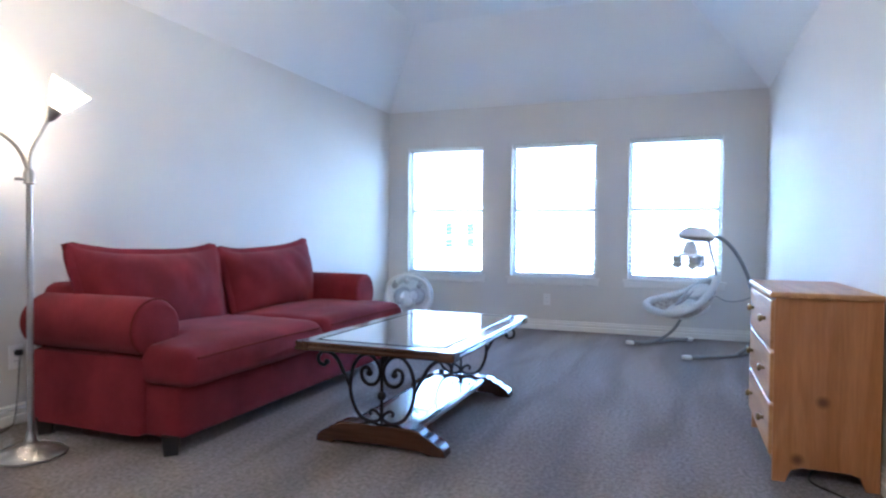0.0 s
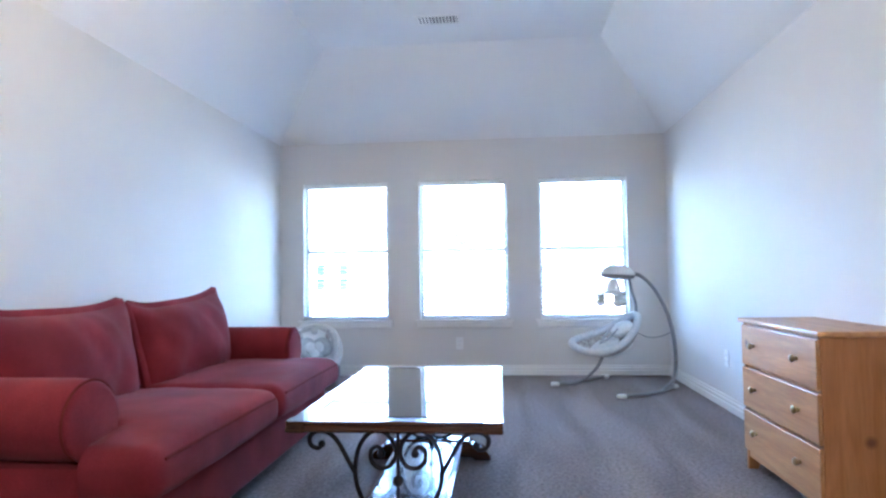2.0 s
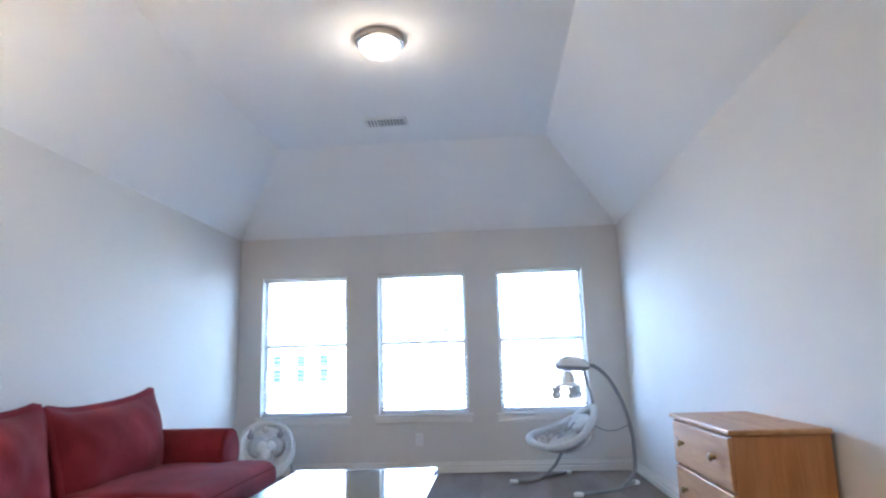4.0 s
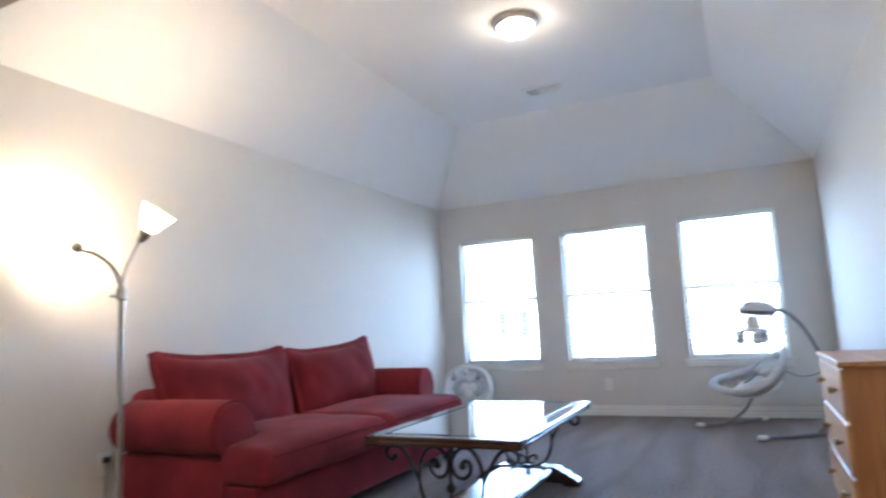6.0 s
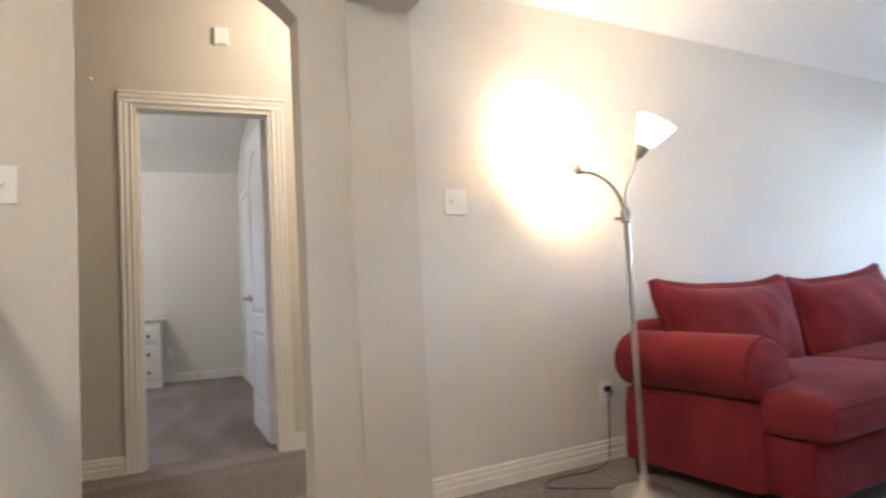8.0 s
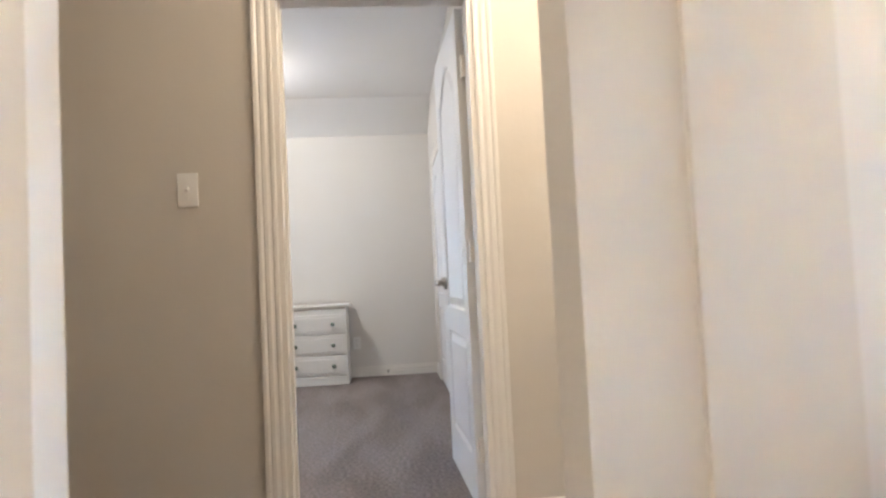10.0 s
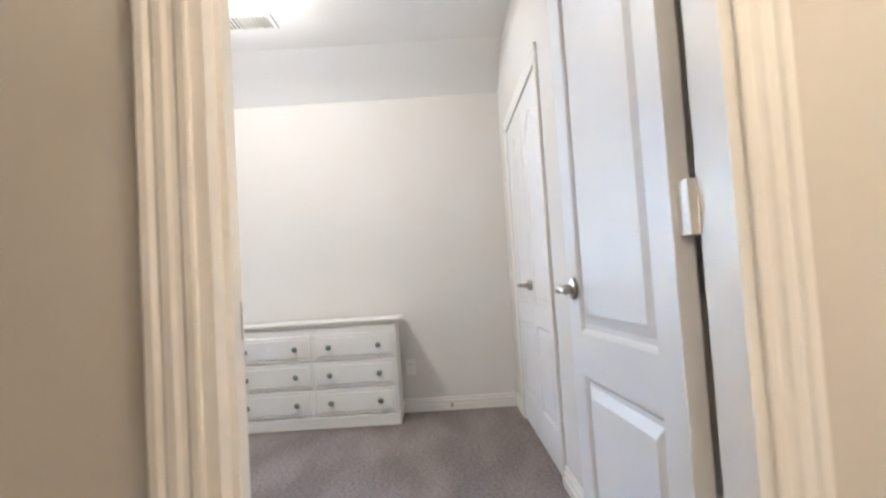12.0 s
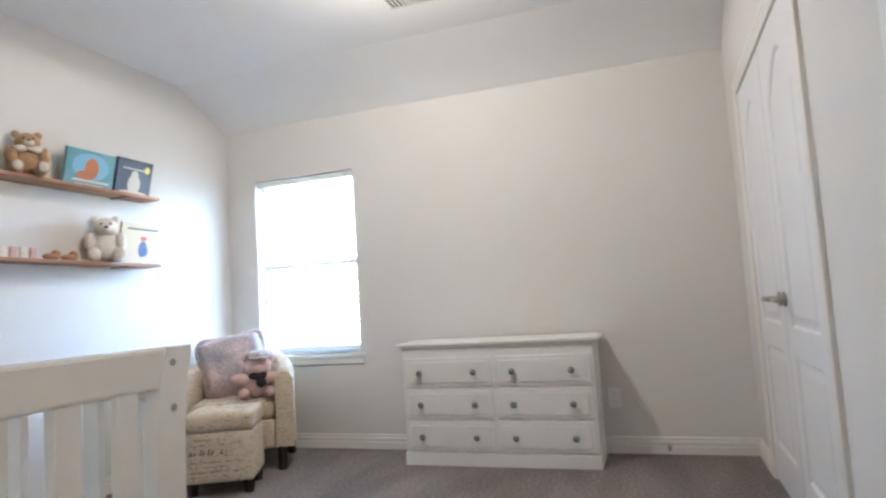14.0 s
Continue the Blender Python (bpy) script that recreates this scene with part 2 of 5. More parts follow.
BLACKCLOTH = surface("black_cloth", (0.02, 0.02, 0.022), None, 20, 0.8)
SHEET = surface("mint_sheet", (0.58, 0.68, 0.64), (0.72, 0.76, 0.72), 6, 0.9, bump=0.2, bump_scale=200)
BLACK = surface("black_plastic", (0.012, 0.012, 0.012), None, 20, 0.45)
RAILM = surface("dark_rail", (0.028, 0.018, 0.014), (0.045, 0.03, 0.022), 12, 0.3, coat=0.3)
KNOBG = surface("green_crackle_knob", (0.09, 0.15, 0.12), (0.28, 0.32, 0.28), 60, 0.2, coat=0.5)
BLIND = translucent("blind_slat", (0.80, 0.80, 0.78), 0.25, 0.5)
SHADE = translucent("frosted_shade", (0.90, 0.86, 0.78), 0.38, 0.4)
VENTSHADE = surface("vent_shade", (0.22, 0.22, 0.22), None, 9, 0.8)
GLASS = glass_material("window_glass")
TABLEGLASS = surface("smoked_table_glass", (0.035, 0.045, 0.048), (0.03, 0.04, 0.042), 2, 0.04, coat=1.0)
DOME = glow("lamp_dome", (1.0, 0.86, 0.66), 0.3)
SIDING = surface("house_siding", (0.55, 0.53, 0.49), (0.50, 0.48, 0.44), 2, 0.8)
ROOF = surface("roof_shingle", (0.13, 0.125, 0.125), (0.09, 0.085, 0.085), 6, 0.9, bump=0.5, bump_scale=30)
# ground made this pale to throw daylight up onto the ceilings
BOUNCEGROUND = surface("bounce_ground", (0.42, 0.40, 0.33), (0.33, 0.32, 0.25), 3, 0.9, bump=0.4, bump_scale=30)
DARKPANE = surface("far_pane", (0.011, 0.018, 0.019), None, 2, 0.5)
DARKPANE.node_tree.nodes["Principled BSDF"].inputs["Specular IOR Level"].default_value = 0.05


# ---- mesh helpers ----
def part(name, bm, material, parent=None, label="", smooth=False):
    """One mesh object out of a bmesh (or a pair of vertex and face lists), under a thing or a part."""
    me = bpy.data.meshes.new(name)
    if isinstance(bm, tuple):
        me.from_pydata([tuple(v) for v in bm[0]], [], bm[1])
        me.update()
    else:
        bmesh.ops.recalc_face_normals(bm, faces=bm.faces)
        bm.to_mesh(me)
        bm.free()
    me.materials.append(material)
    if smooth:
        for p in me.polygons:
            p.use_smooth = True
        me.set_sharp_from_angle(angle=radians(48))
    ob = new(name, me)
    ob.parent = parent
    if label:
        ob["label"] = label
    return ob


def thing(name, at=(0, 0, 0), turn=0.0, label="", category="", group="", kind=""):
    ob = new(name)
    ob.empty_display_size = 0.1
    ob.location, ob.rotation_euler = at, (0, 0, radians(turn))
    return tagged(ob, label, category, group, kind)


def block(x0, x1, y0, y1, z0, z1, bevel=0.0, bm=None, seg=2):
    b = bmesh.new()
    bmesh.ops.create_cube(b, size=1)
    for v in b.verts:
        v.co = Vector(((x0 + x1) / 2 + v.co.x * abs(x1 - x0), (y0 + y1) / 2 + v.co.y * abs(y1 - y0), (z0 + z1) / 2 + v.co.z * abs(z1 - z0)))
    if bevel:
        bmesh.ops.bevel(b, geom=list(b.edges), offset=bevel, segments=seg, affect="EDGES", profile=0.5)
    if bm is None:
        return b
    join(bm, b)
    return bm


def join(bm, other):
    me = bpy.data.meshes.new("tmp")
    other.to_mesh(me)
    other.free()
    bm.from_mesh(me)
    bpy.data.meshes.remove(me)
    return bm


def blocks(*rows):
    bm = bmesh.new()
    for r in rows:
        block(*r, bm=bm)
    return bm


def lathe(profile, n=24, at=(0, 0, 0), axis="z"):
    """A turned shape: (radius, height) pairs about an axis."""
    vs, fs = [], []
    for r, h in profile:
        for i in range(n):
            a = 2 * math.pi * i / n
            p = (r * math.cos(a), r * math.sin(a), h)
            if axis == "x":
                p = (h, p[0], p[1])
            elif axis == "y":
                p = (p[0], h, p[1])
            vs.append((p[0] + at[0], p[1] + at[1], p[2] + at[2]))
    k = len(profile)
    for j in range(k - 1):
        for i in range(n):
            fs.append((j * n + i, j * n + (i + 1) % n, (j + 1) * n + (i + 1) % n, (j + 1) * n + i))
    fs.append(tuple(reversed(range(n))))
    fs.append(tuple((k - 1) * n + i for i in range(n)))
    bm = bmesh.new()
    vv = [bm.verts.new(v) for v in vs]
    for f in fs:
        try:
            bm.faces.new([vv[i] for i in f])
        except ValueError:
            pass
    bmesh.ops.remove_doubles(bm, verts=bm.verts, dist=1e-5)
    return bm


def tube(points, r, n=8, taper=None):
    """A round bar swept along a line of points."""
    P = [Vector(p) for p in points]
    bm = bmesh.new()
    rings = []
    up = Vector((0.13, 0.29, 0.95)).normalized()
    for i, p in enumerate(P):
        d = (P[min(i + 1, len(P) - 1)] - P[max(i - 1, 0)]).normalized()
        s = d.cross(up)
        if s.length < 0.15:
            s = d.cross(Vector((1, 0, 0)))
        s.normalize()
        u = s.cross(d).normalized()
        up = u
        rr = r * (taper(i / (len(P) - 1)) if taper else 1)
        rings.append([bm.verts.new(p + (s * math.cos(2 * math.pi * k / n) + u * math.sin(2 * math.pi * k / n)) * rr) for k in range(n)])
    for a, b in zip(rings, rings[1:]):
        for k in range(n):
            bm.faces.new((a[k], a[(k + 1) % n], b[(k + 1) % n], b[k]))
    bm.faces.new(list(reversed(rings[0])))
    bm.faces.new(rings[-1])
    return bm


def smooth_line(points, per=8):
    """A Catmull-Rom line through the points."""
    P = [Vector(p) for p in points]
    P = [2 * P[0] - P[1]] + P + [2 * P[-1] - P[-2]]
    out = []
    for i in range(1, len(P) - 2):
        a, b, c, d = P[i - 1:i + 3]
        for k in range(per):
            t = k / per
            out.append(0.5 * ((2 * b) + (c - a) * t + (2 * a - 5 * b + 4 * c - d) * t * t + (3 * b - a - 3 * c + d) * t ** 3))
    out.append(P[-2])
    return out


def pillow(sx, sy, sz, r, n=14, shape=None):
    """A soft box, rounded by r, whose points may be moved by shape(u, v, w, point)."""
    g = [math.sin((2 * i / n - 1) * math.pi / 2) for i in range(n + 1)]
    h = Vector((sx / 2, sy / 2, sz / 2))
    rr = min(r, h.x, h.y, h.z)
    bm = bmesh.new()
    for ax in range(3):
        for s in (-1, 1):
            grid = []
            for a in g:
                row = []
                for b in g:
                    q = [0, 0, 0]
                    q[ax], q[(ax + 1) % 3], q[(ax + 2) % 3] = s, a, b
                    u = Vector(q)
                    p = Vector((u.x * h.x, u.y * h.y, u.z * h.z))
                    inner = Vector([max(-(h[k] - rr), min(h[k] - rr, p[k])) for k in range(3)])
                    d = p - inner
                    p = inner + (d.normalized() * rr if d.length > 1e-9 else d)
                    if shape:
                        p = shape(u.x, u.y, u.z, p)
                    row.append(bm.verts.new(p))
                grid.append(row)
            for i in range(n):
                for j in range(n):
                    bm.faces.new((grid[i][j], grid[i + 1][j], grid[i + 1][j + 1], grid[i][j + 1]))
    bmesh.ops.remove_doubles(bm, verts=bm.verts, dist=1e-5)
    return bm


def moved(bm, m):
    bmesh.ops.transform(bm, matrix=m, verts=bm.verts)
    return bm


def blob(rows):
    """Overlapping ellipsoids in one mesh: (x, y, z, rx, ry, rz)."""
    bm = bmesh.new()
    for x, y, z, rx, ry, rz in rows:
        b = bmesh.new()
        bmesh.ops.create_icosphere(b, subdivisions=3, radius=1)
        for v in b.verts:
            k = 1 + 0.05 * noise.noise(v.co * 3 + Vector((x, y, z)) * 9)
            v.co = Vector((x + v.co.x * rx * k, y + v.co.y * ry * k, z + v.co.z * rz * k))
        join(bm, b)
    return bm


def strip(profile, a, b, up=(0, 0, 1), out=(1, 0, 0)):
    """A straight moulding from a to b: profile points (distance out, distance up), in order."""
    a, b, up, out = Vector(a), Vector(b), Vector(up), Vector(out)
    bm = bmesh.new()
    r = [[bm.verts.new(p + out * o + up * u) for o, u in profile] for p in (a, b)]
    k = len(profile)
    for i in range(k):
        bm.faces.new((r[0][i], r[0][(i + 1) % k], r[1][(i + 1) % k], r[1][i]))
    bm.faces.new(list(reversed(r[0])))
    bm.faces.new(r[1])
    return bm


BASE = [(0, 0), (0.016, 0), (0.016, 0.044), (0.009, 0.048), (0.009, 0.053), (0.014, 0.058), (0.014, 0.073), (0.006, 0.077), (0.006, 0.082), (0.010, 0.086), (0.009, 0.093), (0.003, 0.098), (0, 0.098)]
CASE = [(0, 0), (0.010, 0), (0.012, 0.004), (0.012, 0.014), (0.009, 0.019), (0.0105, 0.026), (0.014, 0.033), (0.014, 0.045), (0.011, 0.050), (0.0165, 0.058), (0.0165, 0.069), (0.014, 0.072), (0, 0.072)]


def baseboard(a, b, out):
    ob = part("baseboard", strip(BASE, a, b, (0, 0, 1), out), TRIM)
    return tagged(ob, "white painted stepped baseboard along the wall", "baseboard", kind="structure")


# ---- the large structure ----
XW, XE, YN = -2.352, 1.44, 6.40          # living room
ZW, ZC = 2.31, 2.895
XH = -3.778                              # hall face of the bedroom wall
XB = -3.892                             # bedroom face of it
BX, BS, BN = -7.614, -2.596, 0.948      # bedroom: back wall, south wall, closet wall
# the bedroom wing, from the door wall on, stands at an angle to the living room; it is laid out square and turned as a whole at the end
WING = pose(XH + 0.016, 0.083, 0, 0, 0, -7.28) @ Matrix.Translation((-XH, -0.08, 0))
YS = -2.2                                # south end of the landing


def structure(name, bm, material, label, category):
    return tagged(part(name, bm, material), label, category, kind="structure")


bm = bmesh.new()
edge = [(XE + 0.15, -2.75), (XE + 0.15, YN + 0.16), (-2.6, YN + 0.16), (-2.6, 2.6)] + [(WING @ Vector((XB, y, 0))).xy for y in (2.6, -2.75)]
lo, hi = ([bm.verts.new((x, y, z)) for x, y in edge] for z in (-0.12, 0.0))
bm.faces.new(lo)
bm.faces.new(hi)
for i in range(len(edge)):
    bm.faces.new((lo[i], lo[i - 1], hi[i - 1], hi[i]))
structure("floor", bm, CARPET, "taupe cut-pile carpet with vacuum strokes", "floor")

structure("floor_bedroom", blocks((BX - 0.15, XB, BS - 0.15, BN + 0.12, -0.12, 0.0)), CARPET2, "taupe cut-pile bedroom carpet with vacuum strokes", "floor")

WINS = [(-2.115, -1.253), (-0.94, -0.073), (0.236, 1.074)]
WZ0, WZ1 = 0.538, 1.908
rows = []
edge = XW - 0.15
for a, b in WINS:
    rows += [(edge, a, YN, YN + 0.16, 0, 3.05), (a, b, YN, YN + 0.16, 0, WZ0), (a, b, YN, YN + 0.16, WZ1, 3.05)]
    edge = b
rows.append((edge, XE + 0.15, YN, YN + 0.16, 0, 3.05))
structure("wall_north", blocks(*rows), WALL, "off-white painted wall with three tall windows", "wall")
structure("wall_west", blocks((XW - 0.115, XW, 1.158, YN, 0, 3.05)), WALL, "off-white painted wall behind the sofa", "wall")
structure("wall_east", blocks((XE, XE + 0.15, YS - 0.15, YN, 0, 3.05)), WALL, "off-white painted wall behind the pine dresser", "wall")
structure("header_beam", blocks((-2.32, XE, 0.865, 1.152, 2.135, 3.05)), BEIGE, "dropped painted header between landing and living room", "beam")
structure("pier", blocks((-2.467, -2.32, 0.86, 1.158, 0, 3.05, 0.0)), BEIGE, "square painted pier under the header", "pier")

# arched opening to the hall
bm = bmesh.new()
XA0, XA1 = -2.45, -2.333
block(XA0, XA1, 0.658, 0.86, 0, 3.05, bm=bm)
block(XA0, XA1, YS, -0.123, 0, 3.05, bm=bm)
N = 28
arc = [(-0.123 + 0.781 * i / N, 2.03 + 0.160 * (1 - abs(2 * i / N - 1) ** 2.6)) for i in range(N + 1)]
v = []
for x in (XA0, XA1):
    v.append([[bm.verts.new((x, y, z)) for y, z in arc], [bm.verts.new((x, y, 3.05)) for y, z in arc]])
for i in range(N):
    for s in (0, 1):
        lo, hi = v[s]
        bm.faces.new((lo[i], lo[i + 1], hi[i + 1], hi[i]))
    bm.faces.new((v[0][0][i], v[0][0][i + 1], v[1][0][i + 1], v[1][0][i]))
structure("wall_arch", bm, BEIGE, "painted wall with an arched opening to the hall", "wall")

structure("wall_south", blocks((-4.1, XE, YS - 0.15, YS, 0, 3.05)), BEIGE, "plain painted wall closing the landing", "wall")
structure("wall_hall_end", blocks((-3.62, -2.467, 1.585, 1.70, 0, 3.05)), BEIGE, "plain painted wall at the end of the hall", "wall")
DY0, DY1, DZ = 0.138, 0.868, 2.03
structure("wall_door", blocks((XB, XH, BS - 0.15, DY0, 0, 3.05), (XB, XH, DY1, 1.66, 0, 3.05), (XB, XH, DY0, DY1, DZ, 3.05)), BEIGE,
          "beige painted wall with a doorway to the bedroom", "wall")
BW = (-2.35, -1.53, 0.655, 1.963)
structure("wall_back", blocks((BX - 0.15, BX, BS - 0.15, BW[0], 0, 3.05), (BX - 0.15, BX, BW[1], BN + 0.12, 0, 3.05),
                              (BX - 0.15, BX, BW[0], BW[1], 0, BW[2]), (BX - 0.15, BX, BW[0], BW[1], BW[3], 3.05)), WALL,
          "warm white bedroom wall with one window", "wall")
structure("wall_nursery", blocks((BX, XB, BS - 0.15, BS, 0, 3.05)), WALL, "white bedroom wall that carries two shelves", "wall")
CX0, CX1, CZ = -7.15, -5.815, 1.950     # closet opening
structure("wall_closet", blocks((BX, CX0, BN, BN + 0.12, 0, 3.05), (CX1, XB, BN, BN + 0.12, 0, 3.05), (CX0, CX1, BN, BN + 0.12, CZ, 3.05)), WALL, "white bedroom wall with closet doors", "wall")

# added sheet, never seen: blocks light so the door gaps stay dark
structure("closet_back", blocks((CX0 - 0.1, CX1 + 0.1, BN + 0.125, BN + 0.2, 0, 2.1)), WALL, "unseen sheet that keeps light out behind the closet doors", "wall")

# ceilings
bm = bmesh.new()
xa, xb, yb = -1.61, 0.695, 5.37
lo = [(x, y, ZW - 0.08) for x, y in ((XW - 0.101, 0.9), (XW - 0.101, YN + 0.14), (XE + 0.102, YN + 0.14), (XE + 0.102, 0.9))]
hi = [(xa, 0.9, ZC), (xa, yb, ZC), (xb, yb, ZC), (xb, 0.9, ZC)]
L_ = [bm.verts.new(p) for p in lo]
H_ = [bm.verts.new(p) for p in hi]
for i in range(3):
    bm.faces.new((L_[i], L_[i + 1], H_[i + 1], H_[i]))
bm.faces.new(H_)
block(XW - 0.2, XE + 0.2, 0.9, YN + 0.2, 3.06, 3.12, bm=bm)
structure("ceiling", bm, CEIL, "white vaulted ceiling with sloped sides", "ceiling")
structure("ceiling_landing", blocks((-4.1, XE, YS, 0.865, 2.75, 2.85), (-3.9, -2.45, 0.865, 2.3, 2.75, 2.85)), CEIL, "flat white ceiling over landing and hall", "ceiling")
bm = bmesh.new()
BZ, BXS, BZW = 2.60, -7.10, 2.366
q = [bm.verts.new(p) for p in ((BX - 0.08, BS - 0.1, BZW - 0.036), (BX - 0.08, BN + 0.1, BZW - 0.036), (BXS, BN + 0.1, BZ), (BXS, BS - 0.1, BZ), (XB + 0.02, BN + 0.1, BZ), (XB + 0.02, BS - 0.1, BZ))]
bm.faces.new((q[0], q[1], q[2], q[3]))
bm.faces.new((q[3], q[2], q[4], q[5]))
block(BX - 0.2, XB, BS - 0.2, BN + 0.2, 3.06, 3.12, bm=bm)
structure("ceiling_bedroom", bm, CEIL, "white bedroom ceiling with one sloped side", "ceiling")

baseboard((XW, 1.158, 0), (XW, YN, 0), (1, 0, 0))
baseboard((XW + 0.017, YN, 0), (XE - 0.017, YN, 0), (0, -1, 0))
baseboard((XE, YN, 0), (XE, YS, 0), (-1, 0, 0))
baseboard((XH, DY0 - 0.085, 0), (XH, YS, 0), (1, 0, 0))
baseboard((XH, 1.6, 0), (XH, DY1 + 0.085, 0), (1, 0, 0))
baseboard((BX, BS, 0), (BX, BN, 0), (1, 0, 0))
baseboard((BX + 0.017, BS, 0), (XB, BS, 0), (0, 1, 0))
baseboard((XB, BN, 0), (CX1 + 0.073, BN, 0), (0, -1, 0))
baseboard((CX0 - 0.073, BN, 0), (BX + 0.017, BN, 0), (0, -1, 0))


def casing(name, axis, c, out, a, b, top, label):
    """A moulded frame round an opening, of two legs and a head."""
    th = thing(name, label=label, category="door frame", kind="structure")
    w = 0.072
    ax = Vector((0, 1, 0)) if axis == "y" else Vector((1, 0, 0))
    cc = Vector((c, 0, 0)) if axis == "y" else Vector((0, c, 0))
    o = Vector(out)
    part("leg", strip(CASE, cc + ax * a, cc + ax * a + Vector((0, 0, top)), -ax, o), TRIM, th)
    part("leg", strip(CASE, cc + ax * b, cc + ax * b + Vector((0, 0, top)), ax, o), TRIM, th)
    part("head", strip(CASE, cc + ax * (a - w) + Vector((0, 0, top)), cc + ax * (b + w) + Vector((0, 0, top)), (0, 0, 1), o), TRIM, th)
    return th


casing("door_frame_1", "y", XH, (1, 0, 0), DY0 - 0.012, DY1 + 0.012, DZ + 0.004, "cream painted moulded door casing")
casing("door_frame_2", "y", XB, (-1, 0, 0), DY0 - 0.012, DY1 + 0.012, DZ + 0.004, "cream painted moulded door casing in the bedroom")
structure("door_jamb", blocks((XB - 0.002, XH + 0.002, DY0 - 0.012, DY0 + 0.008, 0, DZ), (XB - 0.002, XH + 0.002, DY1 - 0.008, DY1 + 0.012, 0, DZ),
                              (XB - 0.002, XH + 0.002, DY0 + 0.008, DY1 - 0.008, DZ - 0.02, DZ + 0.003), (XB + 0.045, XB + 0.075, DY0 + 0.008, DY0 + 0.02, 0, DZ - 0.02)), TRIM,
          "cream painted door jamb with a stop", "jamb")
strike = tagged(part("strike_plate", block(XB + 0.008, XB + 0.034, DY0 + 0.0085, DY0 + 0.0105, 0.868, 0.926, 0.0008), NICKEL), "brushed nickel strike plate on the jamb", "strike plate")


# ---- doors ----
def panel_door(name, w, h, at, turn, label, hinges=True, gap=0.004):
    """Two-panel moulded door, arched upper panel, hinged at its local origin, opening along +x; its face looks to -y."""
    th = thing(name, at, turn, label, "door", kind="structure")

    def outline(x0, x1, z0, z1, arch):
        pts = [(x0, z0), (x1, z0), (x1, z1 - arch)]
        if arch:
            for i in range(1, 17):
                u = i / 16
                s = math.sin(u * math.pi)
                pts.append((x1 + (x0 - x1) * u, z1 - arch + arch * (s ** 1.3)))
        else:
            pts.append((x0, z1))
        return pts
    kinds = ((0.20, 0.675, 0.0), (0.785, h - 0.12, 0.13))
    x0, x1 = 0.105, w - 0.105
    bm = bmesh.new()
    rims = []
    for y in (0.0, 0.035):
        loops = [[(0.002, 0.012), (w, 0.012), (w, h), (0.002, h)]] + [outline(x0, x1, z0, z1, arch) for z0, z1, arch in kinds]
        edges = []
        for k, o in enumerate(loops):
            v = [bm.verts.new((x, y, z)) for x, z in o]
            edges += [bm.edges.new((v[i - 1], v[i])) for i in range(len(v))]
            if k == 0:
                rims.append(v)
        bmesh.ops.triangle_fill(bm, use_beauty=True, edges=edges)
    for i in range(4):
        bm.faces.new((rims[0][i - 1], rims[0][i], rims[1][i], rims[1][i - 1]))
    part("leaf", bm, DOORW, th)
    for z0, z1, arch in kinds:
        for face in (-1, 1):
            bm = bmesh.new()
            rings = []
            for inset, deep in ((0.0, 0.0), (0.006, 0.003), (0.012, 0.010), (0.024, 0.010), (0.050, 0.002), (0.054, 0.002)):
                yy = deep if face < 0 else 0.035 - deep
                rings.append([bm.verts.new((x, yy, z)) for x, z in outline(x0 + inset, x1 - inset, z0 + inset, z1 - inset, arch)])
            for a, b in zip(rings, rings[1:]):
                for i in range(len(a)):
                    bm.faces.new((a[i - 1], a[i], b[i], b[i - 1]))
            bm.faces.new(rings[-1])
            part("panel", bm, DOORW, th)
    if hinges:
        for z in (0.25, h / 2 + 0.02, h - 0.25):
            part("hinge", join(lathe([(0.0065, -0.045), (0.0065, 0.045)], 10, (-0.006, 0.040, z)), block(-gap, 0.0015, 0.012, 0.033, z - 0.044, z + 0.044)), TRIM, th, "painted-over hinge")
    return th


def lever(th, x, z, side, toward):
    """A nickel lever handle with a round rose on a door's face."""
    y = -0.001 if side < 0 else 0.036
    h = part("lever_handle", lathe([(0.026, 0), (0.031, side * 0.004), (0.028, side * 0.010), (0.012, side * 0.014), (0.011, side * 0.045), (0.001, side * 0.046)], 20, (x, y, z), "y"), NICKEL, th, "brushed nickel lever handle", True)
    pts = smooth_line([(x, y + side * 0.042, z), (x + toward * 0.03, y + side * 0.050, z), (x + toward * 0.07, y + side * 0.052, z + 0.003), (x + toward * 0.11, y + side * 0.050, z - 0.004)], 5)
    part("lever", tube(pts, 0.0105, 10, lambda t: 1.15 - 0.3 * t), NICKEL, h, smooth=True)


bed_door = panel_door("door_1", 0.73, 2.02, (XB - 0.042, DY1 - 0.036, 0), 182.5, "white two-panel bedroom door standing wide open", gap=0.04)
bed_door.scale = (1, -1, 1)
lever(bed_door, 0.655, 0.90, -1, -1)
lever(bed_door, 0.655, 0.90, 1, -1)
cm = (CX0 + CX1) / 2
casing("door_frame_3", "x", BN, (0, -1, 0), CX0, CX1, CZ, "white moulded casing of the closet")
d2 = panel_door("door_2", CX1 - cm - 0.009, 1.94, (CX1 - 0.003, BN - 0.002, 0), 180, "white closet door with raised panels, closed", hinges=True)
d2.scale = (1, -1, 1)
lever(d2, CX1 - cm - 0.055, 0.897, -1, -1)
d3 = panel_door("door_3", cm - CX0 - 0.009, 1.94, (CX0 + 0.003, BN - 0.002, 0), 0, "white closet door with raised panels, closed", hinges=True)
lever(d3, cm - CX0 - 0.055, 0.897, -1, -1)


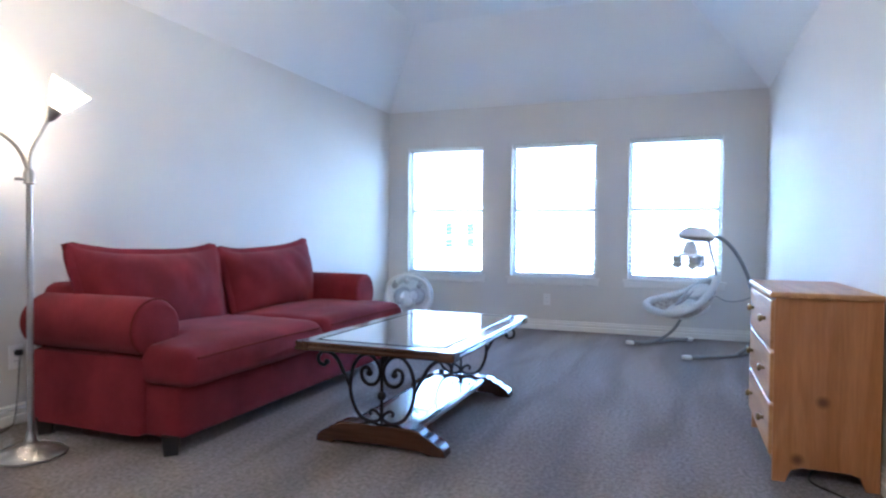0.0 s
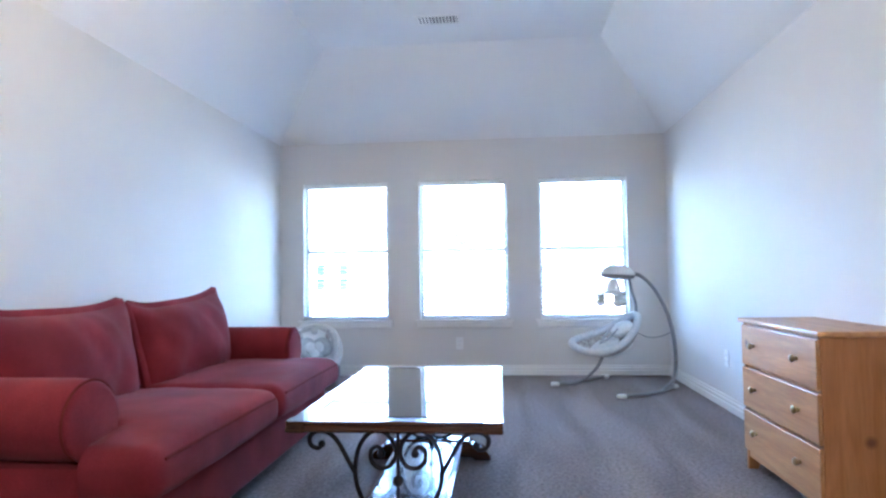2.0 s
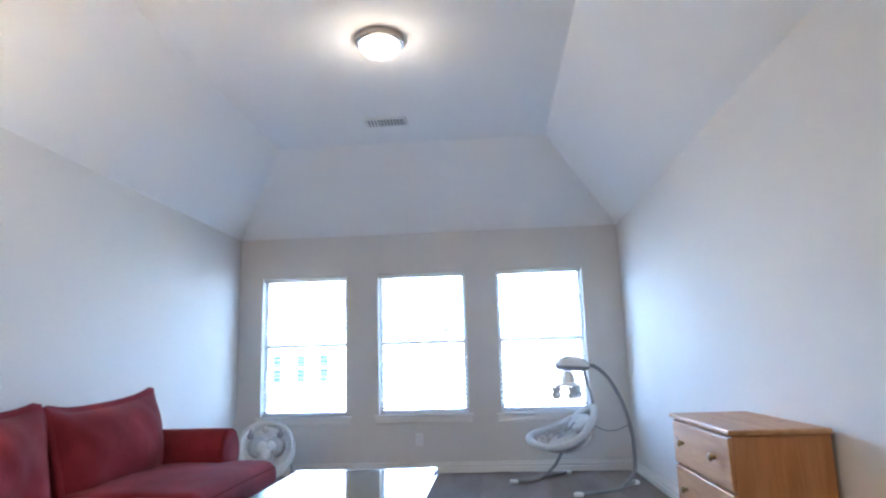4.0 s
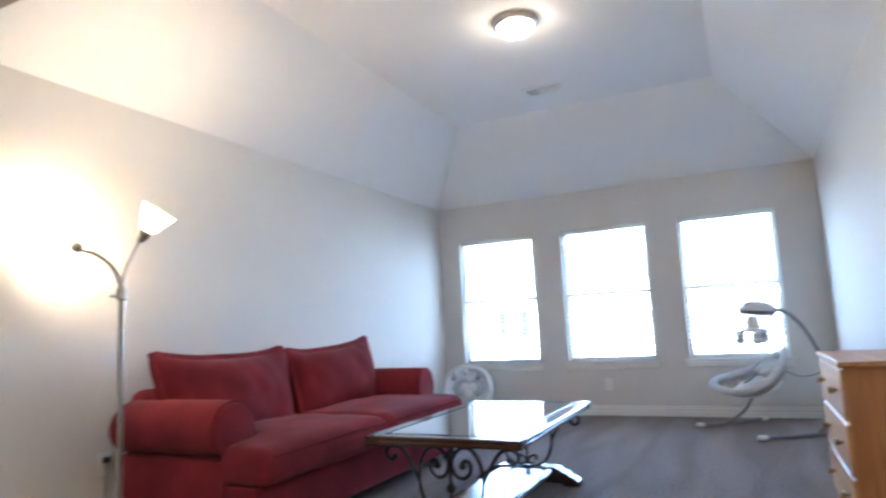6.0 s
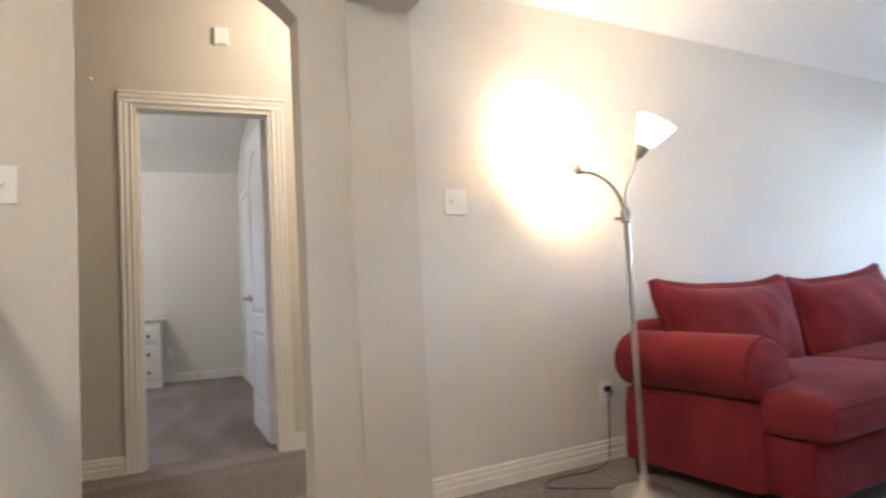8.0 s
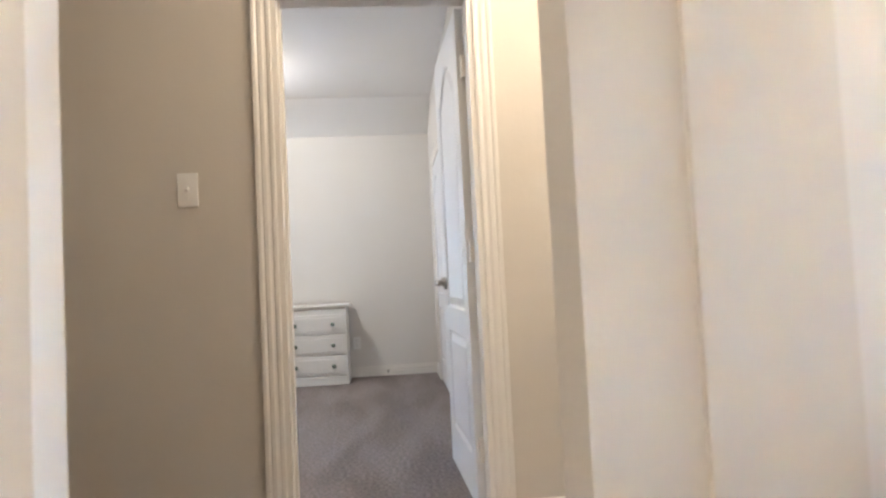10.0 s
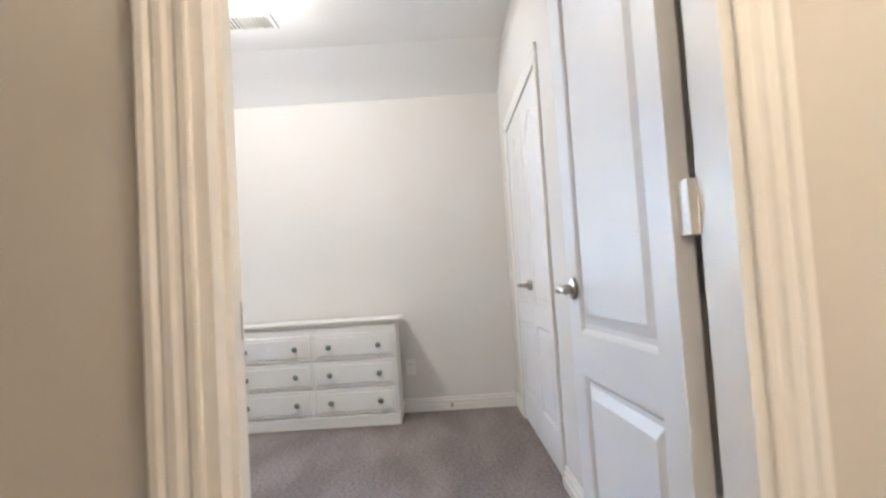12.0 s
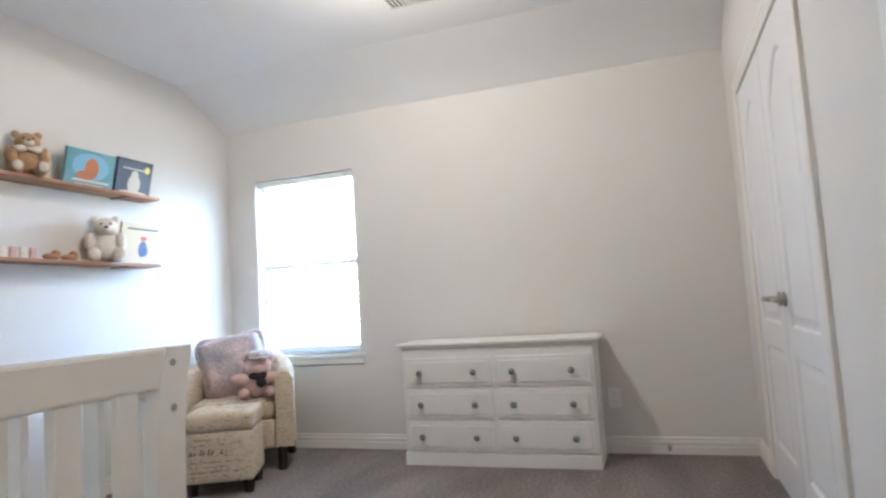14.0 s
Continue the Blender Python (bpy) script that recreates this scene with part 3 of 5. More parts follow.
# ---- windows with blinds ----
def window(name, w, z0, z1, m, label):
    """A sash window in a wall .15 thick: local x along the wall, y outwards, z up; the inner wall face is y = 0."""
    th = thing(name, label=label, category="window", kind="structure")
    th.matrix_world = m
    h = z1 - z0
    fr = part("window_frame", blocks((0, 0.035, 0.085, 0.14, z0, z1), (w - 0.035, w, 0.085, 0.14, z0, z1), (0.035, w - 0.035, 0.085, 0.14, z1 - 0.035, z1), (0.035, w - 0.035, 0.085, 0.14, z0, z0 + 0.04)), PLASTIC, th)
    part("meeting_rail", block(0.035, w - 0.035, 0.08, 0.13, z0 + h * 0.5 - 0.02, z0 + h * 0.5 + 0.02, 0.003), PLASTIC, fr)
    for a, b in ((z0 + 0.04, z0 + h * 0.5 - 0.02), (z0 + h * 0.5 + 0.02, z1 - 0.035)):
        g = part("pane", blocks((0.035, w - 0.035, 0.110, 0.113, a, b)), GLASS, th)
        g.visible_shadow = False
    part("window_sill", block(-0.045, w + 0.045, -0.035, 0.085, z0 - 0.022, z0, 0.006), TRIM, th)
    part("apron", strip([(0, 0), (0.006, 0), (0.014, 0.012), (0.014, 0.05), (0.008, 0.058), (0, 0.058)], (-0.03, 0, z0 - 0.081), (w + 0.03, 0, z0 - 0.081), (0, 0, 1), (0, -1, 0)), TRIM, th)
    return th


def blind(w, z0, z1, m, tilt, label, lift=0.03):
    th = thing("window_blind", label=label, category="blind", group="horizontal blinds")
    th.matrix_world = m
    part("headrail", block(0.006, w - 0.006, 0.02, 0.07, z1 - 0.045, z1 - 0.002, 0.004), BLIND, th)
    pitch = 0.044
    n = int((z1 - z0 - 0.08 - lift) / pitch)
    vs, fs = [], []
    for j, (yy, zz) in enumerate(((-0.024, 0.0), (-0.012, 0.0022), (0, 0.003), (0.012, 0.0022), (0.024, 0.0))):
        for xx in (0.003, w - 0.003):
            for t in (0, 0.0022):
                a = radians(tilt)
                vs.append((xx, yy * math.cos(a) - (zz + t) * math.sin(a), yy * math.sin(a) + (zz + t) * math.cos(a)))
    for j in range(4):
        a, b = j * 4, j * 4 + 4
        fs += [(a, a + 2, b + 2, b), (a + 1, b + 1, b + 3, a + 3), (a, b, b + 1, a + 1), (a + 2, a + 3, b + 3, b + 2)]
    fs += [(0, 1, 3, 2), (16, 18, 19, 17)]
    first = part("slat", (vs, fs), BLIND, th)
    first.location = (0, 0.045, z1 - 0.075)
    for i in range(1, n):
        o = new("slat", first.data)
        o.parent, o.location = th, (0, 0.045, z1 - 0.075 - i * pitch)
    zb = z1 - 0.075 - n * pitch
    part("bottom_rail", block(0.01, w - 0.01, 0.021, 0.069, zb - 0.008, zb + 0.012, 0.004), BLIND, th)
    for x in (0.12, w - 0.12):
        part("ladder_cord", tube([(x, 0.02, zb), (x, 0.02, z1 - 0.05)], 0.0012, 5), BLIND, th)
        part("cord_button", lathe([(0.001, 0), (0.006, 0.003), (0.006, 0.012), (0.001, 0.014)], 8, (x, 0.016, z0 + (z1 - z0) * 0.47)), GREYCLOTH, th)
    part("tilt_wand", tube([(0.05, 0.012, z1 - 0.04), (0.052, 0.008, z1 - 0.7)], 0.004, 6), PLASTIC, th)
    return th


for i, (a, b) in enumerate(WINS):
    m = Matrix.Translation((a, YN, 0))
    window("window_%d" % (i + 1), b - a, WZ0, WZ1, m, "white sash window with a moulded sill")
    blind(b - a, WZ0, WZ1, m, (4, 8, 6)[i], "white horizontal blind with open slats in the living room window", (0.0, 0.02, 0.045)[i])
m = Matrix.Translation((BX, BW[0], 0)) @ pose(0, 0, 0, 0, 0, 90)
window("window_4", BW[1] - BW[0], BW[2], BW[3], m, "white sash window with a moulded sill in the bedroom")
blind(BW[1] - BW[0], BW[2], BW[3], m, 12, "white horizontal blind with open slats in the bedroom window", 0.03)


# ---- outside ----
structure("ground", blocks((-400, 400, -400, 400, -3.3, -3.1)), BOUNCEGROUND, "ground a storey below the windows, made pale to bounce light inside", "ground")


def house(at, turn, w, d, eaves, ridge, label):
    th = thing("neighbour_house", at, turn, label, "house")
    bm = blocks((0, w, 0, d, 0, eaves))
    part("wall", bm, SIDING, th)
    bm = bmesh.new()
    pr = [(-0.4, -0.4, eaves - 0.1), (w + 0.4, -0.4, eaves - 0.1), (w + 0.4, d + 0.4, eaves - 0.1), (-0.4, d + 0.4, eaves - 0.1), (w * 0.25, d / 2, ridge), (w * 0.75, d / 2, ridge)]
    vv = [bm.verts.new(p) for p in pr]
    for f in ((0, 1, 5, 4), (2, 3, 4, 5), (1, 2, 5), (3, 0, 4), (3, 2, 1, 0)):
        bm.faces.new([vv[k] for k in f])
    part("roof", bm, ROOF, th)
    return th


def house_window(th, x, z, w=0.9, h=1.4):
    wn = part("window", blocks((x - 0.08, x + w + 0.08, -0.05, 0.0, z - 0.08, z), (x - 0.08, x + w + 0.08, -0.05, 0.0, z + h, z + h + 0.08), (x - 0.08, x, -0.05, 0.0, z, z + h),
                            (x + w, x + w + 0.08, -0.05, 0.0, z, z + h), (x, x + w, -0.045, 0.0, z + h / 2 - 0.02, z + h / 2 + 0.02)), WHITE, th)
    part("pane", blocks((x, x + w, -0.02, -0.003, z, z + h / 2 - 0.03), (x, x + w, -0.02, -0.003, z + h / 2 + 0.03, z + h)), DARKPANE, wn)


h1 = house((-14.0, 21.0, -3.1), 0, 12.0, 9.0, 5.6, 8.6, "pale two-storey house with a hipped roof across the yard")
for x in (6.81, 7.62, 8.40):
    house_window(h1, x, 3.60, 0.32, 0.90)
house_window(h1, 1.4, 3.2)
h2 = house((1.2, 24.0, -3.1), 0, 11.0, 9.0, 3.6, 6.6, "pale low house with a grey shingle roof")
house_window(h2, 2.0, 1.0)
house_window(h2, 7.0, 1.0)
h3 = house((-30.0, 6.0, -3.1), 90, 12.0, 9.0, 5.4, 8.4, "pale two-storey house beyond the bedroom window")
house_window(h3, 2.5, 3.0)


# ---- living room: sofa ----
def sofa():
    th = thing("sofa", (-1.68, 3.17, 0), 0, "red microsuede two-seat sofa with rolled arms and loose back pillows", "sofa")
    # local: x towards the room, y along the sofa
    part("base", pillow(0.90, 2.07, 0.235, 0.03, 10), RED, th, smooth=True).location = (-0.03, 0, 0.182)
    part("back_frame", pillow(0.24, 1.98, 0.50, 0.06, 10), RED, th, smooth=True).location = (-0.37, 0, 0.46)
    for s in (-1, 1):
        arm = bmesh.new()
        outline = [(-s * 0.085, 0.068), (-s * 0.085, 0.50)] + [(s * 0.05 + s * 0.135 * math.cos(math.pi - k * math.pi * 1.45 / 22), 0.52 + 0.125 * math.sin(math.pi - k * math.pi * 1.45 / 22)) for k in range(23)] + [(s * 0.112, 0.385), (s * 0.132, 0.28), (s * 0.140, 0.068)]
        xs = [-0.46, -0.43, -0.2, 0.02, 0.16, 0.205, 0.225, 0.237, 0.240]
        sc = [0.96, 1, 1, 1, 1, 0.995, 0.98, 0.95, 0.90]
        rings = []
        for x, k in zip(xs, sc):
            rings.append([arm.verts.new((x, s * 0.925 + y * k, 0.3 + (z * 1.03 - 0.3) * k)) for y, z in outline])
        n = len(outline)
        for a, b in zip(rings, rings[1:]):
            for i in range(n):
                arm.faces.new((a[i], a[(i + 1) % n], b[(i + 1) % n], b[i]))
        arm.faces.new(rings[0])
        arm.faces.new(rings[-1])
        a = part("arm", arm, RED, th, "rolled arm with a piped front", smooth=True)
        cord = [(0.226, s * 0.925 + y * 0.985, 0.3 + (z * 1.03 - 0.3) * 0.985) for y, z in outline]
        part("piping", tube(cord[1:-3], 0.0045, 6), REDCORD, a, smooth=True)

        # seat cushion that reaches round the front of the arm
        def seat_shape(u, v, w, p, s=s):
            q = p.copy()
            dome = (1 - u * u) * (1 - v * v)
            if w > 0:
                q.z += 0.036 * dome
            q.z += 0.007 * noise.noise(Vector((p.x * 4, p.y * 4, s))) + 0.004 * noise.noise(Vector((p.x * 11, p.y * 6, s + 4)))
            if q.x < 0.11 and q.y * s > 0.27:
                q.y = s * (0.27 + (q.y * s - 0.27) * 0.12)
            if u > 0.8 and w > 0:
                q.z -= 0.012 * (u - 0.8) / 0.2
            return q
        c = part("seat_cushion", pillow(0.78, 1.07, 0.165, 0.062, 34, seat_shape), RED, th, "plump red seat cushion", True)
        c.location = (0.115, s * 0.539, 0.378)
        line = smooth_line([(0.384, -0.47, 0.046), (0.384, 0, 0.05), (0.384, 0.47, 0.046)], 8)
        part("piping", tube(line, 0.005, 6), REDCORD, c, smooth=True)

        # back pillow with drooping top edge and pulled-up corners
        def back_shape(u, v, w, p, s=s):
            q = p.copy()
            fat = (1 - (v * v) ** 1.2) * (1 - (w * w) ** 1.4)
            q.x *= 0.22 + 0.95 * fat
            q.z -= 0.026 * (1 - v * v) * (0.5 + 0.5 * w)
            if w > 0:
                q.z += 0.036 * abs(v) ** 5 * w
                q.y += 0.018 * v * abs(v) ** 3 * w
            q.z += (0.028 if s > 0 else -0.008) * v * (0.5 + 0.5 * w)
            q.y *= 0.96 + 0.05 * max(0.0, (w + 0.4) / 1.4)
            q.x += 0.014 * noise.noise(Vector((p.y * 5 + s * 7, p.z * 5, 2)))
            crease = noise.noise(Vector((p.y * 9 + p.z * 7, p.z * 3 - p.y * 2, 5 + s)))
            q.x += (0.016 * crease * abs(crease) ** 0.3) * fat * (u > 0)
            fold = math.exp(-((p.y * s + 0.22) ** 2) / 0.006) * math.exp(-((p.z + 0.12) ** 2) / 0.02)
            q.x -= 0.02 * fold * (u > 0)
            return q
        b = part("back_pillow", pillow(0.26, 1.00, 0.52, 0.11, 40, back_shape), RED, th, "loose red back pillow with piped edge", True)
        b.location, b.rotation_euler = (-0.235, s * 0.503, 0.635), (0, radians(-14), 0)
        edge = []
        for i in range(61):
            a2 = 2 * math.pi * i / 60
            vx, wx = math.cos(a2), math.sin(a2)
            k = 1 / max(abs(vx), abs(wx))
            v2, w2 = vx * k, wx * k
            y, z = v2 * 0.495 * (0.96 + 0.05 * max(0.0, (w2 + 0.4) / 1.4)), w2 * 0.255
            z -= 0.026 * (1 - v2 * v2) * (0.5 + 0.5 * w2)
            if w2 > 0:
                z += 0.036 * abs(v2) ** 5 * w2
                y += 0.018 * v2 * abs(v2) ** 3 * w2
            z += (0.028 if s > 0 else -0.008) * v2 * (0.5 + 0.5 * w2)
            edge.append((0.004 * math.sin(i), y * 0.985, z * 0.985))
        part("piping", tube(edge, 0.005, 6), REDCORD, b, smooth=True)
    for x in (-0.40, 0.36):
        for y in (-1.02, 1.02):
            part("foot", lathe([(0.040, 0.0), (0.052, 0.085)], 4, (x, y, 0)), BLACKWOOD, th, "black tapered wooden foot")
    return th


sofa()


# ---- coffee table ----
def spiral(cx, cz, r0, r1, a0, a1, n=26):
    return [(cx + (r0 + (r1 - r0) * i / n) * math.cos(a0 + (a1 - a0) * i / n), cz + (r0 + (r1 - r0) * i / n) * math.sin(a0 + (a1 - a0) * i / n)) for i in range(n + 1)]


def coffee_table():
    th = thing("coffee_table", (-0.530, 3.125, 0), 0, "dark walnut coffee table with a glass top on wrought-iron scroll ends", "coffee table")
    W, D = 0.385, 0.655
    top = 0.468
    prof = [(0, 0), (0.062, 0), (0.070, 0.006), (0.070, 0.012), (0.060, 0.020), (0.060, 0.026), (0.066, 0.032), (0.060, 0.040), (0.0, 0.040)]
    fr = thing("tabletop")
    fr.parent = th
    for sx in (-1, 1):
        part("rail", strip([(o - 0.07, u) for o, u in prof], (sx * W, -D, top - 0.040), (sx * W, D, top - 0.040), (0, 0, 1), (sx, 0, 0)), WALNUT, fr)
        part("rail", strip([(o - 0.0695, u - 0.0004) for o, u in prof], (-W + 0.0005, sx * D, top - 0.040), (W - 0.0005, sx * D, top - 0.040), (0, 0, 1), (0, sx, 0)), WALNUTX, fr)
    part("panel", blocks((-W + 0.06, W - 0.06, -D + 0.06, D - 0.06, top - 0.032, top - 0.006)), WALNUT, fr)
    part("glass", block(-W + 0.085, W - 0.085, -D + 0.085, D - 0.085, top - 0.0055, top + 0.001, 0.002), TABLEGLASS, fr, "dark reflecting glass inlay")
    for s in (-1, 1):
        y = s * 0.54
        # sculpted trestle foot
        half = [(0, 0.105), (0.17, 0.105), (0.20, 0.098), (0.215, 0.082), (0.245, 0.076), (0.262, 0.058), (0.295, 0.046), (0.312, 0.028), (0.318, 0.0), (0.235, 0.0), (0.215, 0.022), (0.0, 0.022)]
        out = half + [(-x, z) for x, z in reversed(half[1:-1])]
        bm = bmesh.new()
        a = [bm.verts.new((x, y - 0.045, z)) for x, z in out]
        b = [bm.verts.new((x, y + 0.045, z)) for x, z in out]
        n = len(out)
        for i in range(n):
            bm.faces.new((a[i], a[(i + 1) % n], b[(i + 1) % n], b[i]))
        bm.faces.new(a)
        bm.faces.new(list(reversed(b)))
        bmesh.ops.bevel(bm, geom=[e for e in bm.edges if abs(e.verts[0].co.y - e.verts[1].co.y) < 1e-6], offset=0.006, segments=1, affect="EDGES")
        part("trestle_foot", bm, WALNUTX, th, "carved walnut trestle foot")
        # iron scrolls
        for q in (-1, 1):
            U = [(0.004, 0.150), (0.012, 0.118), (0.060, 0.108), (0.115, 0.135), (0.150, 0.200), (0.160, 0.270), (0.145, 0.350), (0.105, 0.402), (0.055, 0.405), (0.018, 0.370), (0.008, 0.325), (0.030, 0.283), (0.068, 0.275), (0.098, 0.300), (0.100, 0.338), (0.076, 0.352), (0.058, 0.336)]
            part("scroll", tube(smooth_line([(q * x, y, z) for x, z in U], 6), 0.0085, 8), IRON, th, smooth=True)
            part("ball", lathe([(0.001, -0.016), (0.012, -0.011), (0.016, 0), (0.012, 0.011), (0.001, 0.016)], 12, (q * 0.062, y, 0.327)), IRON, th, smooth=True)
            V = [(0.157, 0.250), (0.185, 0.300), (0.225, 0.370), (0.262, 0.402), (0.305, 0.405), (0.330, 0.385), (0.325, 0.355), (0.298, 0.345), (0.282, 0.362)]
            part("scroll", tube(smooth_line([(q * x, y, z) for x, z in V], 6), 0.0085, 8), IRON, th, smooth=True)
            part("ball", lathe([(0.001, -0.014), (0.011, -0.009), (0.014, 0), (0.011, 0.009), (0.001, 0.014)], 12, (q * 0.285, y, 0.360)), IRON, th, smooth=True)
            lf = [(0.006, 0.135), (0.022, 0.152), (0.044, 0.162), (0.058, 0.152), (0.052, 0.138)]
            part("scroll_leaf", tube(smooth_line([(q * x, y, z) for x, z in lf], 5), 0.0075, 8), IRON, th, smooth=True)
        part("stem", tube([(0, y, 0.10), (0, y, 0.418)], 0.007, 8), IRON, th)
        part("ball", lathe([(0.001, -0.022), (0.016, -0.015), (0.021, 0), (0.016, 0.015), (0.001, 0.022)], 14, (0, y, 0.228)), IRON, th, smooth=True)
        part("top_bar", block(-0.31, 0.31, y - 0.012, y + 0.012, 0.411, 0.4185), IRON, th)
    part("shelf", block(-0.15, 0.15, -0.497, 0.497, 0.075, 0.098, 0.005), WALNUT, th, "glossy walnut stretcher shelf")
    for sx in (-1, 1):
        part("shelf_edge", strip([(0, 0), (0.018, 0), (0.024, 0.01), (0.018, 0.022), (0, 0.03)], (sx * 0.151, -0.495, 0.070), (sx * 0.151, 0.495, 0.070), (0, 0, 1), (sx, 0, 0)), WALNUT, th)
    return th


coffee_table()


# ---- pine dresser ----
def pine_dresser():
    th = thing("pine_dresser", (1.062, 3.192, 0), 0, "knotty pine chest with three drawers and brass knobs", "dresser")
    # local: front looks to -x
    w, d, h = 0.378, 0.360, 0.742
    part("top", block(-0.020, d + 0.0, -w - 0.022, w + 0.022, h - 0.022, h, 0.006), PINEY, th)
    for s in (-1, 1):
        y = s * (w - 0.009)
        bm = bmesh.new()
        out = [(0.0, 0.0), (0.045, 0.0), (0.065, 0.05), (0.10, 0.062), (d - 0.10, 0.062), (d - 0.065, 0.05), (d - 0.045, 0), (d, 0), (d, h - 0.0225), (0, h - 0.0225)]
        a = [bm.verts.new((x, y - 0.009, z)) for x, z in out]
        b = [bm.verts.new((x, y + 0.009, z)) for x, z in out]
        for i in range(len(out)):
            bm.faces.new((a[i], a[(i + 1) % len(out)], b[(i + 1) % len(out)], b[i]))
        bm.faces.new(a)
        bm.faces.new(list(reversed(b)))
        part("side_panel", bm, PINE, th, "pine side board with dark knots and cut-out feet")
    part("carcass", blocks((0.012, d - 0.006, -w + 0.019, w - 0.019, 0.068, h - 0.023)), PINEY, th)
    part("plinth", block(0.004, 0.022, -w + 0.019, w - 0.019, 0.062, 0.095, 0.002), PINEY, th)
    z = 0.100
    for k in range(3):
        dr = part("drawer_front", block(-0.014, 0.006, -w + 0.006, w - 0.006, z, z + 0.196, 0.006), PINEY, th, "pine drawer front")
        for s in (-1, 1):
            part("knob", lathe([(0.009, 0), (0.008, -0.010), (0.015, -0.016), (0.017, -0.022), (0.013, -0.028), (0.001, -0.030)], 14, (-0.0145, s * 0.215, z + 0.105), "x"), BRASS, dr, "turned brass knob", True)
        z += 0.207
    return th


pine_dresser()


# ---- floor lamp ----
def floor_lamp():
    th = thing("floor_lamp", (-1.855, 1.915, 0), 0, "silver floor lamp with two lit bowl shades on bent arms", "floor lamp")
    part("base", lathe([(0.135, 0.0), (0.138, 0.008), (0.130, 0.018), (0.075, 0.040), (0.030, 0.055), (0.020, 0.075), (0.016, 0.10)], 36), LAMPGREY, th, smooth=True)
    part("pole", tube([(0, 0, 0.09), (0, 0, 0.55), (0, 0, 1.17)], 0.0125, 12), LAMPGREY, th, smooth=True)
    part("joint", lathe([(0.013, 1.15), (0.022, 1.155), (0.022, 1.20), (0.014, 1.215)], 16), NICKEL, th, smooth=True)
    part("switch_knob", tube([(0, -0.02, 1.17), (-0.012, -0.052, 1.17)], 0.006, 8), NICKEL, th)
    ends = (((0, 0, 1.20), (0.0, 0.012, 1.29), (0.010, 0.045, 1.37), (0.020, 0.075, 1.44)), ((0, 0, 1.20), (-0.02, -0.035, 1.30), (-0.06, -0.095, 1.365), (-0.105, -0.15, 1.385)))
    ways = ((0.45, 0.30, 0.85), (-0.83, 0.455, 0.41))
    for pts, way in zip(ends, ways):
        arm = part("arm", tube(smooth_line(pts, 8), 0.0085, 10), NICKEL, th, "bent brushed nickel arm", True)
        q = Vector(way).normalized().to_track_quat("Z", "Y").to_matrix().to_4x4()
        m = Matrix.Translation(pts[-1]) @ q
        part("socket", moved(lathe([(0.009, -0.014), (0.020, 0.0), (0.030, 0.040), (0.026, 0.056)], 16), m), NICKEL, arm, "nickel lamp socket", True)
        vs = [(0.024, 0.046), (0.042, 0.066), (0.060, 0.108), (0.084, 0.168), (0.0815, 0.169), (0.0575, 0.110), (0.040, 0.070), (0.022, 0.050)]
        bm = moved(lathe(vs, 28), m)
        cut = [f for f in bm.faces if len(f.verts) > 4]
        bmesh.ops.delete(bm, geom=cut, context="FACES_ONLY")
        part("shade", bm, SHADE, arm, "frosted white glass bowl shade", True)
    return th


floor_lamp()
cord = smooth_line([(-1.92, 2.02, 0.006), (-2.0, 1.88, 0.006), (-2.14, 1.70, 0.006), (-2.20, 1.66, 0.006), (-2.26, 1.76, 0.006), (-2.24, 1.98, 0.006), (-2.29, 2.12, 0.01), (-2.318, 2.17, 0.06), (-2.322, 2.196, 0.34)], 8)
tagged(part("lamp_cord", tube(cord, 0.0022, 6), BLACK, smooth=True), "thin dark lamp cord trailing over the carpet to the outlet", "cord")


# ---- ceiling fittings ----
def ceiling_light(at, label):
    th = thing("ceiling_light", at, 0, label, "ceiling light", "flush ceiling lights")
    part("ring", lathe([(0.125, 0), (0.142, -0.006), (0.142, -0.032), (0.127, -0.042), (0.118, -0.042)], 36), NICKEL, th, "brushed nickel rim", True)
    part("dome", lathe([(0.118, -0.040), (0.112, -0.064), (0.092, -0.086), (0.060, -0.100), (0.022, -0.106), (0.001, -0.107)], 36), DOME, th, "lit frosted glass dome", True)
    return th


ceiling_light((-0.405, 3.62, ZC), "flush ceiling light with a lit frosted dome, on the vaulted ceiling")


def vent(at, turn, w, d, label):
    th = thing("ceiling_vent", at, turn, label, "ceiling vent", "air vents")
    part("frame", blocks((-w / 2, w / 2, -d / 2, -d / 2 + 0.02, -0.010, 0), (-w / 2, w / 2, d / 2 - 0.02, d / 2, -0.010, 0), (-w / 2, -w / 2 + 0.02, -d / 2 + 0.02, d / 2 - 0.02, -0.010, 0), (w / 2 - 0.02, w / 2, -d / 2 + 0.02, d / 2 - 0.02, -0.010, 0)), WHITE, th)
    # dark sheet in place of the shade inside the duct
    part("backing", blocks((-w / 2 + 0.02, w / 2 - 0.02, -d / 2 + 0.02, d / 2 - 0.02, -0.002, -0.0005)), VENTSHADE, th)
    n = 12
    for i in range(n):
        x = -w / 2 + 0.03 + (w - 0.06) * i / (n - 1)
        s = part("louvre", moved(blocks((-0.011, 0.011, -d / 2 + 0.021, d / 2 - 0.021, -0.0008, 0.0008)), pose(x, 0, -0.009, 0, 58 if i < n * 0.62 else -28, 0)), WHITE, th)
    return th


vent((-0.586, 4.88, ZC), 180, 0.34, 0.17, "white metal air vent on the vaulted ceiling")
vent((-6.63, -0.64, BZ), 270, 0.32, 0.21, "white metal air vent on the bedroom ceiling")


